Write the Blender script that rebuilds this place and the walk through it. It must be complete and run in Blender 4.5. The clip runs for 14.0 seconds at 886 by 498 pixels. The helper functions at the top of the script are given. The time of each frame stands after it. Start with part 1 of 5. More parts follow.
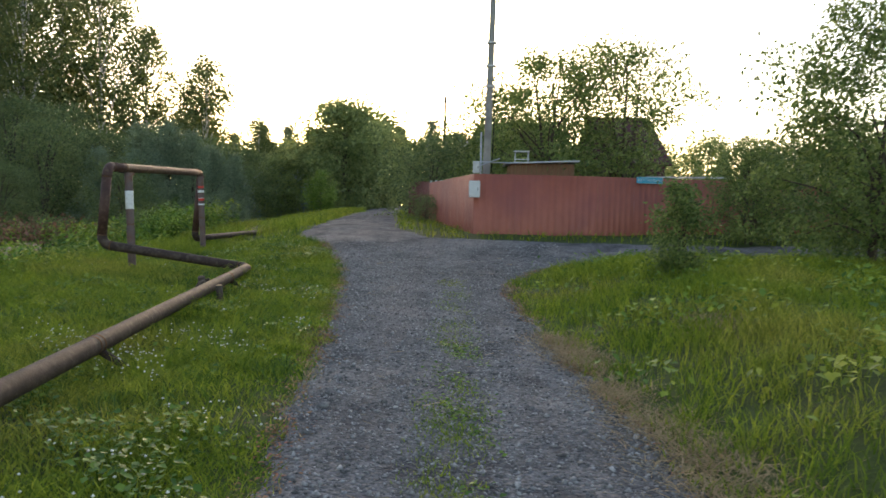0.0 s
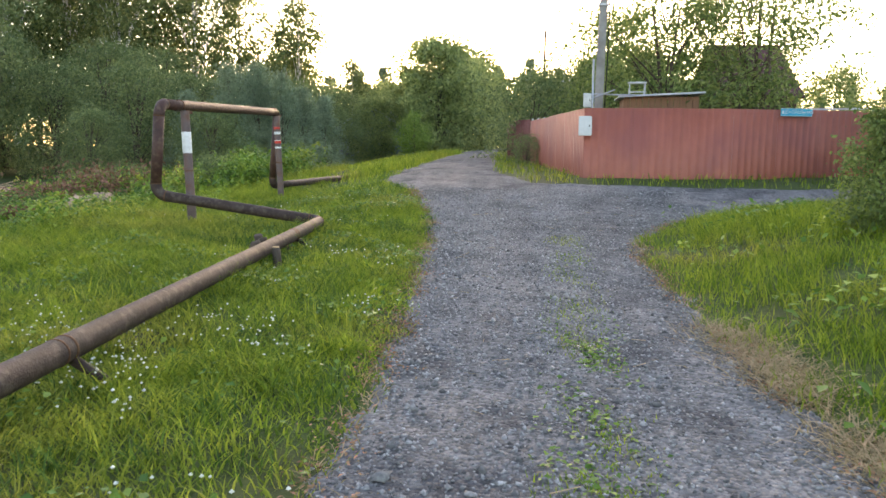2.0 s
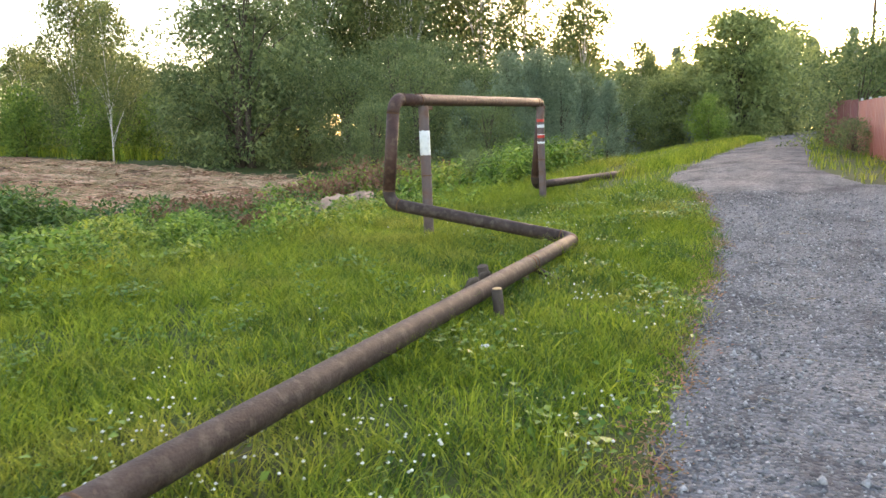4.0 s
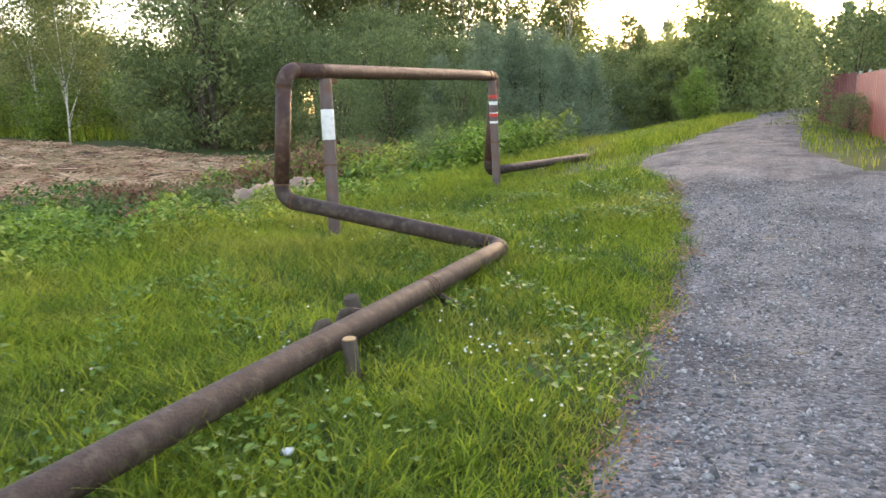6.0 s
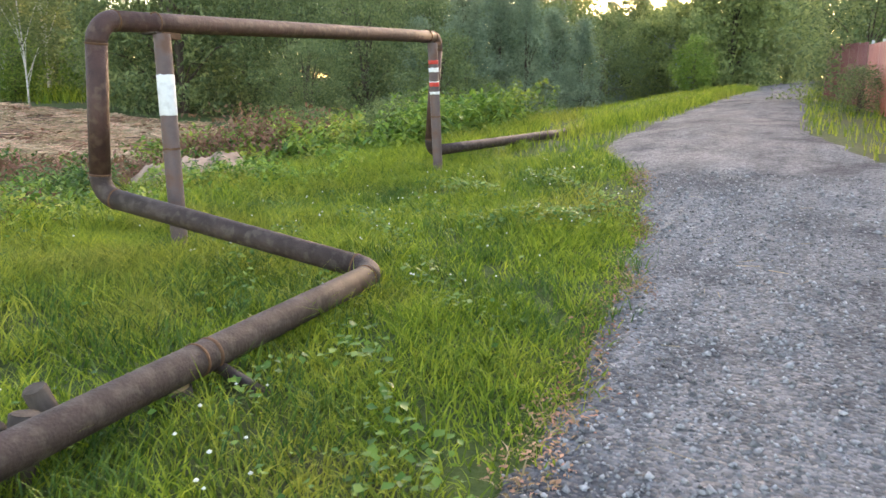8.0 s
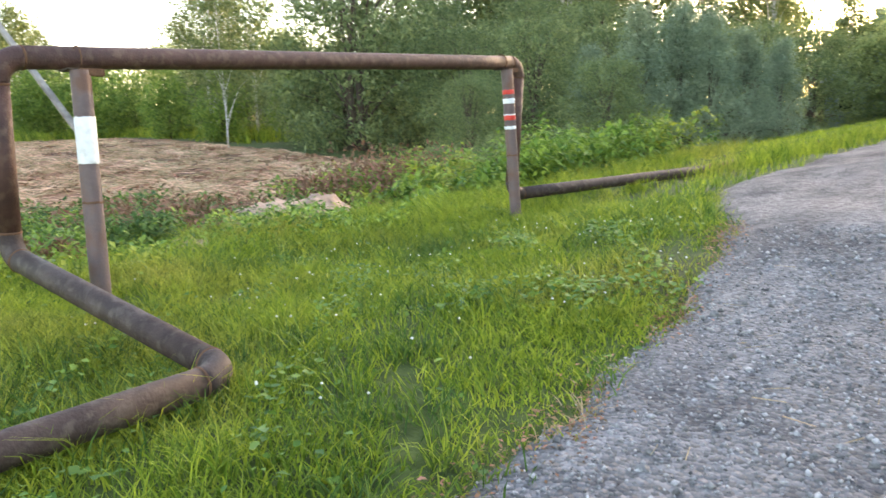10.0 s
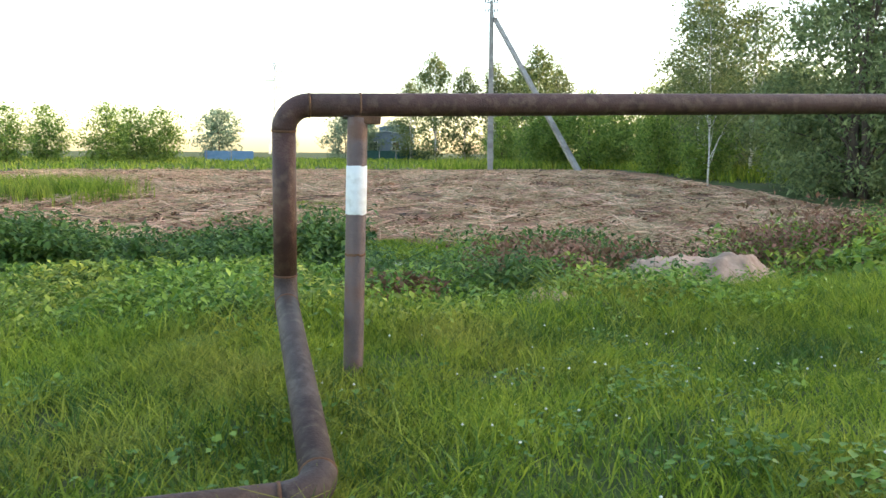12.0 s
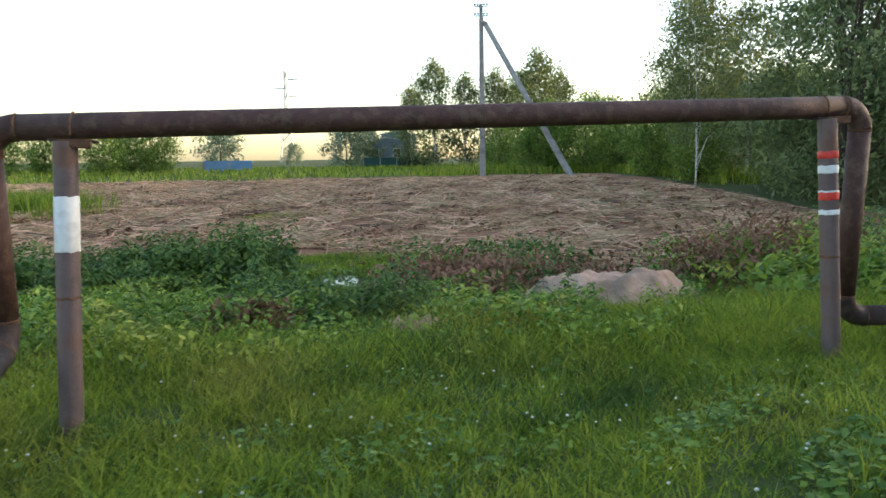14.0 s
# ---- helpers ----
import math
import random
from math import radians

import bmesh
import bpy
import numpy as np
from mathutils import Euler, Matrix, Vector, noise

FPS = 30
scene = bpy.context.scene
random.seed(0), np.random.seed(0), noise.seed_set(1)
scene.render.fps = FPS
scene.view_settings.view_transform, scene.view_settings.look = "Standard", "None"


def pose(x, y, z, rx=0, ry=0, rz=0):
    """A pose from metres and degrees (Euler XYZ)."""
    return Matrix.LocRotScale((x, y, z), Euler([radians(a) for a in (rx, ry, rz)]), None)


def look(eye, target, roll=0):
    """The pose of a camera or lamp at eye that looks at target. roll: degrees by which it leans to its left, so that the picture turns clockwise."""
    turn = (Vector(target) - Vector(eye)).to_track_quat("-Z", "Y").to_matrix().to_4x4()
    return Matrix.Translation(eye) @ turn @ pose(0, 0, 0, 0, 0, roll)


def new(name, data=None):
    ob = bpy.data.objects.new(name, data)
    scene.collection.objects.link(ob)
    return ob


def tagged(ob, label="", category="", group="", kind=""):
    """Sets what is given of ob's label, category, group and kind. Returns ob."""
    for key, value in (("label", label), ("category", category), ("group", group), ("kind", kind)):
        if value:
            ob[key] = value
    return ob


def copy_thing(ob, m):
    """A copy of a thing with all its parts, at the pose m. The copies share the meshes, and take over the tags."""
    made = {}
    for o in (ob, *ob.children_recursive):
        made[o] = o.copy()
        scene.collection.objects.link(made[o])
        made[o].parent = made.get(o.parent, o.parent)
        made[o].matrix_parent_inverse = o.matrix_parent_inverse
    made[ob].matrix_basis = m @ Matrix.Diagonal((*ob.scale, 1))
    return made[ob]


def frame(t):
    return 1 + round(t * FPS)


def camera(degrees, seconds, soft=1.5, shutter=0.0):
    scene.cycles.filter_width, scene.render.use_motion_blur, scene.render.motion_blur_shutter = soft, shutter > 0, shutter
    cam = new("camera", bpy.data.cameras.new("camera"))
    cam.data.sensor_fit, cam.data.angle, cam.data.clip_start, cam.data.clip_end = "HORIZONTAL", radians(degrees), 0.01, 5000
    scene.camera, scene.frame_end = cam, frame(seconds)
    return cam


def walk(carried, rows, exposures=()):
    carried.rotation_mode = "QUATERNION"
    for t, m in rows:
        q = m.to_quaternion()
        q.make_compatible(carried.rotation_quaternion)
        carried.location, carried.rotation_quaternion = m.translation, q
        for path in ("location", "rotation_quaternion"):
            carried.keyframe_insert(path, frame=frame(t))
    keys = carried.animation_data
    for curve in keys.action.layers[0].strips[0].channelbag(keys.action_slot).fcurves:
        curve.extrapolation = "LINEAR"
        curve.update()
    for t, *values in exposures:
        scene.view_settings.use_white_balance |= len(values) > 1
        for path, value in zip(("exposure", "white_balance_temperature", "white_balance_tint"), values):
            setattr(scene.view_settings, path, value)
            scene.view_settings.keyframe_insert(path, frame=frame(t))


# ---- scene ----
cam = camera(59.0, 14.0, shutter=0.2)
PATH = [
    (0, (0.034, 0.151, 1.337), (0.0096, 2.1478, 1.2274), 1.0),
    (0.5, (-0.024, 0.638, 1.322), (-0.21, 2.6228, 1.1604), 0.3),
    (1, (-0.082, 1.212, 1.317), (-0.3564, 3.183, 1.1174), -0.0),
    (1.5, (-0.114, 1.8, 1.311), (-0.3482, 3.773, 1.0822), -0.0),
    (2, (-0.172, 2.45, 1.298), (-0.4392, 4.4153, 1.0406), 0.3),
    (2.5, (-0.299, 3.028, 1.294), (-0.5136, 4.9989, 1.0305), 0.6),
    (3, (-0.361, 3.55, 1.309), (-0.7199, 5.5003, 1.0489), 0.5),
    (3.5, (-0.374, 4.102, 1.41), (-1.2266, 5.8918, 1.146), -0.0),
    (3.7, (-0.422, 4.367, 1.461), (-1.3632, 6.11, 1.1851), -0.9),
    (5.8, (-0.562, 6.653, 1.444), (-1.5147, 8.3786, 1.1054), -0.8),
    (6, (-0.589, 6.859, 1.464), (-1.5204, 8.5947, 1.1181), -1.0),
    (6.5, (-0.654, 7.444, 1.434), (-1.5414, 9.1988, 1.0692), -0.6),
    (7, (-0.718, 7.982, 1.424), (-1.6406, 9.7066, 1.0064), -0.1),
    (7.5, (-0.767, 8.521, 1.436), (-1.6271, 10.2706, 0.9899), 0.3),
    (8, (-0.676, 9.129, 1.486), (-1.6025, 10.8489, 1.0576), 0.0),
    (8.2, (-0.692, 9.35, 1.482), (-1.6721, 11.0419, 1.0614), -0.0),
    (10.3, (-0.092, 11.686, 1.455), (-1.64, 12.92, 1.167), -2.4),
    (10.5, (-0.129, 11.849, 1.51), (-1.833, 12.858, 1.232), -2.3),
    (11, (-0.219, 12.318, 1.527), (-2.107, 12.936, 1.292), -1.0),
    (11.5, (-0.318, 12.797, 1.551), (-2.244, 13.278, 1.313), -0.2),
    (12, (-0.438, 13.244, 1.592), (-2.39, 13.606, 1.349), 0.4),
    (12.5, (-0.605, 13.664, 1.647), (-2.574, 13.945, 1.438), -0.4),
    (13, (-0.692, 14.145, 1.655), (-2.66, 14.415, 1.427), -1.1),
    (13.5, (-0.731, 14.567, 1.667), (-2.695, 14.841, 1.4), -1.0),
    (14, (-0.845, 15.012, 1.696), (-2.806, 15.329, 1.465), -0.7),
]
walk(cam, [(t, look(eye, target, roll)) for t, eye, target, roll in PATH],
     exposures=[(0.0, 1.2, 7600, 13), (0.5, 1.35, 7700, 14), (1.0, 1.6, 7800, 15), (1.5, 1.85, 7900, 16), (2.0, 2.15, 7900, 17), (3.0, 2.4, 8100, 19), (6.5, 2.45, 8200, 20), (7.5, 2.65, 8200, 20), (8.0, 2.6, 8100, 19),
                (10.5, 2.8, 7800, 15), (11.0, 2.65, 7600, 13), (11.5, 2.35, 7400, 12), (12.0, 2.25, 7200, 11), (12.5, 1.95, 7000, 11), (13.1, 1.6, 6900, 11), (14.0, 1.65, 6900, 11)])

# ---- world, sun, exposure ----
SUN_YAW, SUN_UP = 7.0, 5.5          # degrees left of +y, degrees above the horizon
world = bpy.data.worlds.new("evening_sky")
scene.world = world
world.use_nodes = True
wn = world.node_tree.nodes
sky = wn.new("ShaderNodeTexSky")
sky.sky_type = "NISHITA"
sky.sun_disc = False
sky.sun_elevation = radians(SUN_UP + 10)
sky.sun_rotation = radians(-SUN_YAW)
sky.air_density, sky.dust_density, sky.ozone_density = 1.0, 1.2, 1.0
wn["Background"].inputs["Strength"].default_value = 0.15
world.node_tree.links.new(sky.outputs[0], wn["Background"].inputs["Color"])
sun_dir = Vector((-math.sin(radians(SUN_YAW)) * math.cos(radians(SUN_UP)), math.cos(radians(SUN_YAW)) * math.cos(radians(SUN_UP)), math.sin(radians(SUN_UP))))
sun = new("sun", bpy.data.lights.new("sun", "SUN"))
sun.data.energy, sun.data.angle, sun.data.color = 1.5, radians(1.5), (1.0, 0.72, 0.42)
sun.matrix_world = look(sun_dir * 200, (0, 0, 0))


# ---- materials ----
def material(name, c1, c2, scale=8.0, rough=0.8, metal=0.0, bump=0.0, bump_scale=60.0, c3=None, big=0.7, random_mix=0.0, island=0.0, translucent=0.0, stretch=(1, 1, 1), spec=0.3):
    """Two colours mixed by fine noise, a third by large blotches; a bump; variation by object or island."""
    m = bpy.data.materials.new(name)
    m.use_nodes = True
    nt = m.node_tree
    n, ln = nt.nodes, nt.links
    bsdf = n["Principled BSDF"]
    co = n.new("ShaderNodeTexCoord")
    mp = n.new("ShaderNodeMapping")
    mp.inputs["Scale"].default_value = stretch
    ln.new(co.outputs["Object"], mp.inputs["Vector"])
    t1 = n.new("ShaderNodeTexNoise")
    t1.inputs["Scale"].default_value, t1.inputs["Detail"].default_value, t1.inputs["Roughness"].default_value = scale, 6, 0.65
    ln.new(mp.outputs[0], t1.inputs["Vector"])
    r1 = n.new("ShaderNodeMapRange")
    r1.inputs["From Min"].default_value, r1.inputs["From Max"].default_value = 0.35, 0.65
    ln.new(t1.outputs["Fac"], r1.inputs["Value"])
    mix = n.new("ShaderNodeMix")
    mix.data_type = "RGBA"
    mix.inputs["A"].default_value, mix.inputs["B"].default_value = (*c1, 1), (*c2, 1)
    ln.new(r1.outputs[0], mix.inputs["Factor"])
    out = mix.outputs["Result"]
    if c3:
        t2 = n.new("ShaderNodeTexNoise")
        t2.inputs["Scale"].default_value, t2.inputs["Detail"].default_value = big, 4
        ln.new(mp.outputs[0], t2.inputs["Vector"])
        r2 = n.new("ShaderNodeMapRange")
        r2.inputs["From Min"].default_value, r2.inputs["From Max"].default_value = 0.5, 0.66
        ln.new(t2.outputs["Fac"], r2.inputs["Value"])
        mix2 = n.new("ShaderNodeMix")
        mix2.data_type = "RGBA"
        mix2.inputs["B"].default_value = (*c3, 1)
        ln.new(out, mix2.inputs["A"])
        ln.new(r2.outputs[0], mix2.inputs["Factor"])
        out = mix2.outputs["Result"]
    if random_mix or island:
        hs = n.new("ShaderNodeHueSaturation")
        src = n.new("ShaderNodeNewGeometry").outputs["Random Per Island"] if island else n.new("ShaderNodeObjectInfo").outputs["Random"]
        amp = island or random_mix
        rv = n.new("ShaderNodeMapRange")
        rv.inputs["To Min"].default_value, rv.inputs["To Max"].default_value = 1 - amp, 1 + amp
        ln.new(src, rv.inputs["Value"])
        ln.new(rv.outputs[0], hs.inputs["Value"])
        rh = n.new("ShaderNodeMapRange")
        rh.inputs["To Min"].default_value, rh.inputs["To Max"].default_value = 0.5 + 0.06 * amp, 0.5 - 0.06 * amp
        ln.new(src, rh.inputs["Value"])
        ln.new(rh.outputs[0], hs.inputs["Hue"])
        ln.new(out, hs.inputs["Color"])
        out = hs.outputs["Color"]
    ln.new(out, bsdf.inputs["Base Color"])
    bsdf.inputs["Roughness"].default_value, bsdf.inputs["Metallic"].default_value = rough, metal
    bsdf.inputs["Specular IOR Level"].default_value = spec
    if bump:
        t3 = n.new("ShaderNodeTexNoise")
        t3.inputs["Scale"].default_value, t3.inputs["Detail"].default_value = bump_scale, 5
        ln.new(mp.outputs[0], t3.inputs["Vector"])
        bp = n.new("ShaderNodeBump")
        bp.inputs["Strength"].default_value, bp.inputs["Distance"].default_value = bump, 0.02
        ln.new(t3.outputs["Fac"], bp.inputs["Height"])
        ln.new(bp.outputs[0], bsdf.inputs["Normal"])
    if translucent:
        tr = n.new("ShaderNodeBsdfTranslucent")
        ln.new(out, tr.inputs["Color"])
        ms = n.new("ShaderNodeMixShader")
        ms.inputs[0].default_value = translucent
        ln.new(bsdf.outputs[0], ms.inputs[1])
        ln.new(tr.outputs[0], ms.inputs[2])
        ln.new(ms.outputs[0], n["Material Output"].inputs["Surface"])
    return m


def gravel_material():
    """Crushed grey stone: cells of their own tone, packed relief, paler and darker worn patches."""
    m = material("crushed_stone", (0.115, 0.114, 0.12), (0.215, 0.212, 0.218), 1.6, 0.95, bump=0.0, c3=(0.21, 0.195, 0.19), big=0.5, spec=0.2, stretch=(2.4, 0.4, 1))
    nt = m.node_tree
    n, ln = nt.nodes, nt.links
    bsdf = n["Principled BSDF"]
    co = n.new("ShaderNodeTexCoord")
    vo = n.new("ShaderNodeTexVoronoi")
    vo.inputs["Scale"].default_value = 42
    ln.new(co.outputs["Object"], vo.inputs["Vector"])
    sep = n.new("ShaderNodeSeparateColor")
    ln.new(vo.outputs["Color"], sep.inputs[0])
    rv = n.new("ShaderNodeMapRange")
    rv.inputs["To Min"].default_value, rv.inputs["To Max"].default_value = 0.62, 1.4
    ln.new(sep.outputs[0], rv.inputs["Value"])
    hs = n.new("ShaderNodeHueSaturation")
    old = bsdf.inputs["Base Color"].links[0].from_socket
    ln.new(old, hs.inputs["Color"])
    ln.new(rv.outputs[0], hs.inputs["Value"])
    ln.new(hs.outputs[0], bsdf.inputs["Base Color"])
    # damp compacted patches and dusty worn ones
    for scale, lo, hi, tone in ((0.8, 0.47, 0.6, (0.065, 0.064, 0.07)), (0.55, 0.52, 0.64, (0.27, 0.25, 0.24))):
        pn = n.new("ShaderNodeTexNoise")
        pn.inputs["Scale"].default_value, pn.inputs["Detail"].default_value, pn.inputs["Roughness"].default_value = scale, 7, 0.7
        pm = n.new("ShaderNodeMapping")
        pm.inputs["Location"].default_value = (scale * 31, 4.0, 0)
        ln.new(co.outputs["Object"], pm.inputs["Vector"])
        ln.new(pm.outputs[0], pn.inputs["Vector"])
        pr = n.new("ShaderNodeMapRange")
        pr.inputs["From Min"].default_value, pr.inputs["From Max"].default_value, pr.inputs["To Max"].default_value = lo, hi, 0.75
        ln.new(pn.outputs["Fac"], pr.inputs["Value"])
        px = n.new("ShaderNodeMix")
        px.data_type = "RGBA"
        px.inputs["B"].default_value = (*tone, 1)
        ln.new(old, px.inputs["A"])
        ln.new(pr.outputs[0], px.inputs["Factor"])
        old = px.outputs["Result"]
    ln.new(old, hs.inputs["Color"])
    bp = n.new("ShaderNodeBump")
    bp.invert = True
    bp.inputs["Strength"].default_value, bp.inputs["Distance"].default_value = 0.9, 0.02
    ln.new(vo.outputs["Distance"], bp.inputs["Height"])
    ln.new(bp.outputs[0], bsdf.inputs["Normal"])
    return m


M_SOIL = material("grassy_soil", (0.036, 0.060, 0.014), (0.078, 0.112, 0.026), 9, 0.95, bump=0.6, bump_scale=40, c3=(0.085, 0.085, 0.036), big=0.5)
M_GRAVEL = gravel_material()
M_STONE = material("loose_stone", (0.15, 0.148, 0.152), (0.35, 0.345, 0.34), 30, 0.85, island=0.6)
M_GRASS = material("grass_blade", (0.145, 0.235, 0.024), (0.265, 0.355, 0.042), 1.1, 0.55, c3=(0.31, 0.335, 0.06), big=0.5, island=0.5, translucent=0.5)
M_LUSH = material("lush_dark_grass", (0.055, 0.125, 0.020), (0.12, 0.215, 0.035), 1.1, 0.5, island=0.45, translucent=0.35)
M_GRASS_DRY = material("dry_straw", (0.36, 0.27, 0.15), (0.48, 0.37, 0.22), 3, 0.8, island=0.35, translucent=0.2)
M_WEED = material("weed_leaf", (0.115, 0.225, 0.036), (0.235, 0.37, 0.06), 1.2, 0.5, c3=(0.32, 0.37, 0.065), big=0.6, island=0.5, translucent=0.35)
M_NETTLE = material("nettle_leaf", (0.062, 0.132, 0.030), (0.135, 0.235, 0.050), 1.2, 0.5, island=0.5, translucent=0.3)
M_CLOVER = material("clover_leaf", (0.085, 0.185, 0.030), (0.155, 0.275, 0.045), 1.2, 0.5, island=0.4, translucent=0.3)
M_MULCH = material("cut_stalk_litter", (0.20, 0.098, 0.055), (0.42, 0.225, 0.13), 5, 0.95, bump=0.8, bump_scale=14, c3=(0.168, 0.097, 0.054), big=0.35, stretch=(1, 2.2, 1))
M_STALK = material("dry_stalk", (0.40, 0.25, 0.14), (0.60, 0.41, 0.24), 3, 0.85, island=0.5)
M_STRAW = material("bleached_straw", (0.47, 0.31, 0.18), (0.66, 0.47, 0.30), 3, 0.8, island=0.5)
M_LITTER = material("shredded_litter", (0.230, 0.115, 0.060), (0.483, 0.290, 0.162), 1.5, 0.9, c3=(0.138, 0.070, 0.038), big=0.5, island=0.5)
M_SAND = material("dug_sand", (0.40, 0.255, 0.18), (0.56, 0.39, 0.29), 6, 0.95, bump=1.0, bump_scale=11, c3=(0.27, 0.19, 0.14), big=2.5)
M_WATER = material("still_water", (0.02, 0.025, 0.02), (0.03, 0.035, 0.03), 3, 0.05, spec=0.6)
M_PIPE = material("rusted_brown_paint", (0.036, 0.022, 0.019), (0.068, 0.045, 0.039), 5.5, 0.66, metal=0.0, bump=0.3, bump_scale=70, c3=(0.088, 0.066, 0.054), big=15, spec=0.3)
M_PIPE_FAR = material("pale_ochre_pipe", (0.20, 0.14, 0.055), (0.30, 0.22, 0.09), 5, 0.6, bump=0.2, bump_scale=70, c3=(0.16, 0.10, 0.06), big=3)
M_PIPE_DARK = material("worn_brown_paint", (0.054, 0.026, 0.022), (0.092, 0.044, 0.036), 6, 0.6, metal=0.0, bump=0.35, bump_scale=70, c3=(0.115, 0.068, 0.05), big=14, spec=0.35)
M_POST = material("dull_mauve_brown_paint", (0.11, 0.075, 0.075), (0.17, 0.12, 0.12), 5, 0.55, bump=0.25, bump_scale=60, c3=(0.14, 0.07, 0.05), big=5, spec=0.45)
M_WHITE = material("weathered_white_paint", (0.72, 0.73, 0.75), (0.82, 0.83, 0.84), 14, 0.6, c3=(0.66, 0.66, 0.66), big=16)
M_RED = material("red_tape", (0.6, 0.035, 0.03), (0.72, 0.08, 0.06), 20, 0.4)
M_RUST = material("bare_rust", (0.10, 0.05, 0.03), (0.17, 0.09, 0.05), 18, 0.9, bump=0.4)
M_FENCE = material("brick_red_profiled_sheet", (0.36, 0.105, 0.072), (0.43, 0.135, 0.095), 1.2, 0.5, bump=0.03, bump_scale=30, c3=(0.33, 0.10, 0.08), big=0.8, spec=0.4)
M_FENCE_DARK = material("maroon_profiled_sheet", (0.14, 0.03, 0.03), (0.18, 0.045, 0.04), 1.2, 0.5)
M_CONCRETE = material("weathered_concrete", (0.26, 0.25, 0.24), (0.38, 0.37, 0.35), 4, 0.9, bump=0.3, c3=(0.2, 0.19, 0.18), big=1.2)
M_METAL = material("galvanised_metal", (0.35, 0.37, 0.4), (0.48, 0.5, 0.53), 8, 0.45, metal=0.6)
M_BOX = material("pale_grey_box_paint", (0.62, 0.64, 0.66), (0.7, 0.72, 0.74), 8, 0.5)
M_BLACK = material("black_cable", (0.015, 0.015, 0.016), (0.03, 0.03, 0.03), 8, 0.6)
M_BLUE = material("turquoise_enamel", (0.02, 0.42, 0.62), (0.04, 0.5, 0.7), 8, 0.4)
M_BARK = material("dark_bark", (0.06, 0.045, 0.035), (0.13, 0.10, 0.08), 8, 0.95, bump=0.8, bump_scale=20, stretch=(1, 1, 0.25))
M_BIRCH = material("birch_bark", (0.55, 0.54, 0.5), (0.68, 0.66, 0.62), 5, 0.8, c3=(0.06, 0.055, 0.05), big=3, stretch=(1, 1, 2.5))
M_WOOD = material("raw_cut_wood", (0.40, 0.25, 0.12), (0.55, 0.37, 0.2), 12, 0.8, stretch=(1, 1, 0.3))
M_BOARD = material("brown_boards", (0.17, 0.085, 0.05), (0.26, 0.14, 0.08), 6, 0.8, stretch=(6, 6, 0.4))
M_ROOF = material("maroon_roof_sheet", (0.07, 0.025, 0.03), (0.10, 0.035, 0.04), 3, 0.6)
M_SLATE = material("pale_slate_roof", (0.42, 0.45, 0.5), (0.55, 0.58, 0.62), 3, 0.7)
M_HOUSE = material("blue_grey_siding", (0.20, 0.25, 0.33), (0.27, 0.32, 0.40), 2, 0.7)
M_BLUEFENCE = material("faded_blue_sheet", (0.12, 0.24, 0.40), (0.17, 0.30, 0.46), 2, 0.6)
M_NET = material("dark_green_mesh", (0.02, 0.06, 0.05), (0.035, 0.085, 0.07), 3, 0.8)
M_FLOWER = material("clover_white", (0.7, 0.7, 0.62), (0.8, 0.8, 0.75), 20, 0.8, island=0.15)
M_DEAD = material("withered_leaf", (0.19, 0.10, 0.06), (0.33, 0.19, 0.12), 2, 0.85, island=0.4, translucent=0.2)
# Tree leaf colours greyed and lightened to stand in for haze, far trees strongly
L_BIRCH = material("birch_leaf", (0.114, 0.160, 0.055), (0.194, 0.234, 0.090), 0.5, 0.55, island=0.45, translucent=0.45)
L_WILLOW = material("willow_leaf", (0.138, 0.199, 0.082), (0.226, 0.277, 0.113), 0.5, 0.55, island=0.4, translucent=0.4)
L_PINE = material("pine_needle", (0.175, 0.258, 0.170), (0.296, 0.369, 0.230), 0.5, 0.6, island=0.35, translucent=0.25)
L_FAR = material("hazed_far_leaf", (0.221, 0.287, 0.115), (0.353, 0.406, 0.161), 0.3, 0.6, island=0.35, translucent=0.5)
L_LIGHT = material("young_light_leaf", (0.145, 0.244, 0.049), (0.227, 0.324, 0.073), 0.5, 0.55, island=0.35, translucent=0.5)
L_APPLE = material("orchard_leaf", (0.130, 0.197, 0.061), (0.216, 0.278, 0.084), 0.8, 0.5, island=0.4, translucent=0.4)


# ---- helpers of the scene ----
def mesh_from(name, verts, faces, smooth=False):
    """A mesh from numpy arrays; faces is one array of triangles or of quads."""
    me = bpy.data.meshes.new(name)
    verts, faces = np.asarray(verts, np.float32), np.asarray(faces, np.int32)
    k = faces.shape[1]
    me.vertices.add(len(verts))
    me.vertices.foreach_set("co", verts.ravel())
    me.loops.add(faces.size)
    me.loops.foreach_set("vertex_index", faces.ravel())
    me.polygons.add(len(faces))
    me.polygons.foreach_set("loop_start", np.arange(0, faces.size, k, dtype=np.int32))
    me.update(calc_edges=True)
    if smooth:
        me.polygons.foreach_set("use_smooth", np.ones(len(faces), bool))
    return me


def part(name, bm, mat, parent=None, label="", smooth=False):
    """Links a bmesh, or a mesh, as one object, under a thing or part when one is given."""
    if isinstance(bm, bmesh.types.BMesh):
        me = bpy.data.meshes.new(name)
        bm.to_mesh(me)
        bm.free()
        if smooth:
            me.polygons.foreach_set("use_smooth", np.ones(len(me.polygons), bool))
    else:
        me = bm
    me.materials.append(mat)
    ob = new(name, me)
    ob.parent = parent
    if label:
        ob["label"] = label
    return ob


def empty(name, at, label, category, group="", kind=""):
    e = new(name)
    e.location = at
    e.empty_display_size = 0.1
    return tagged(e, label, category, group, kind)


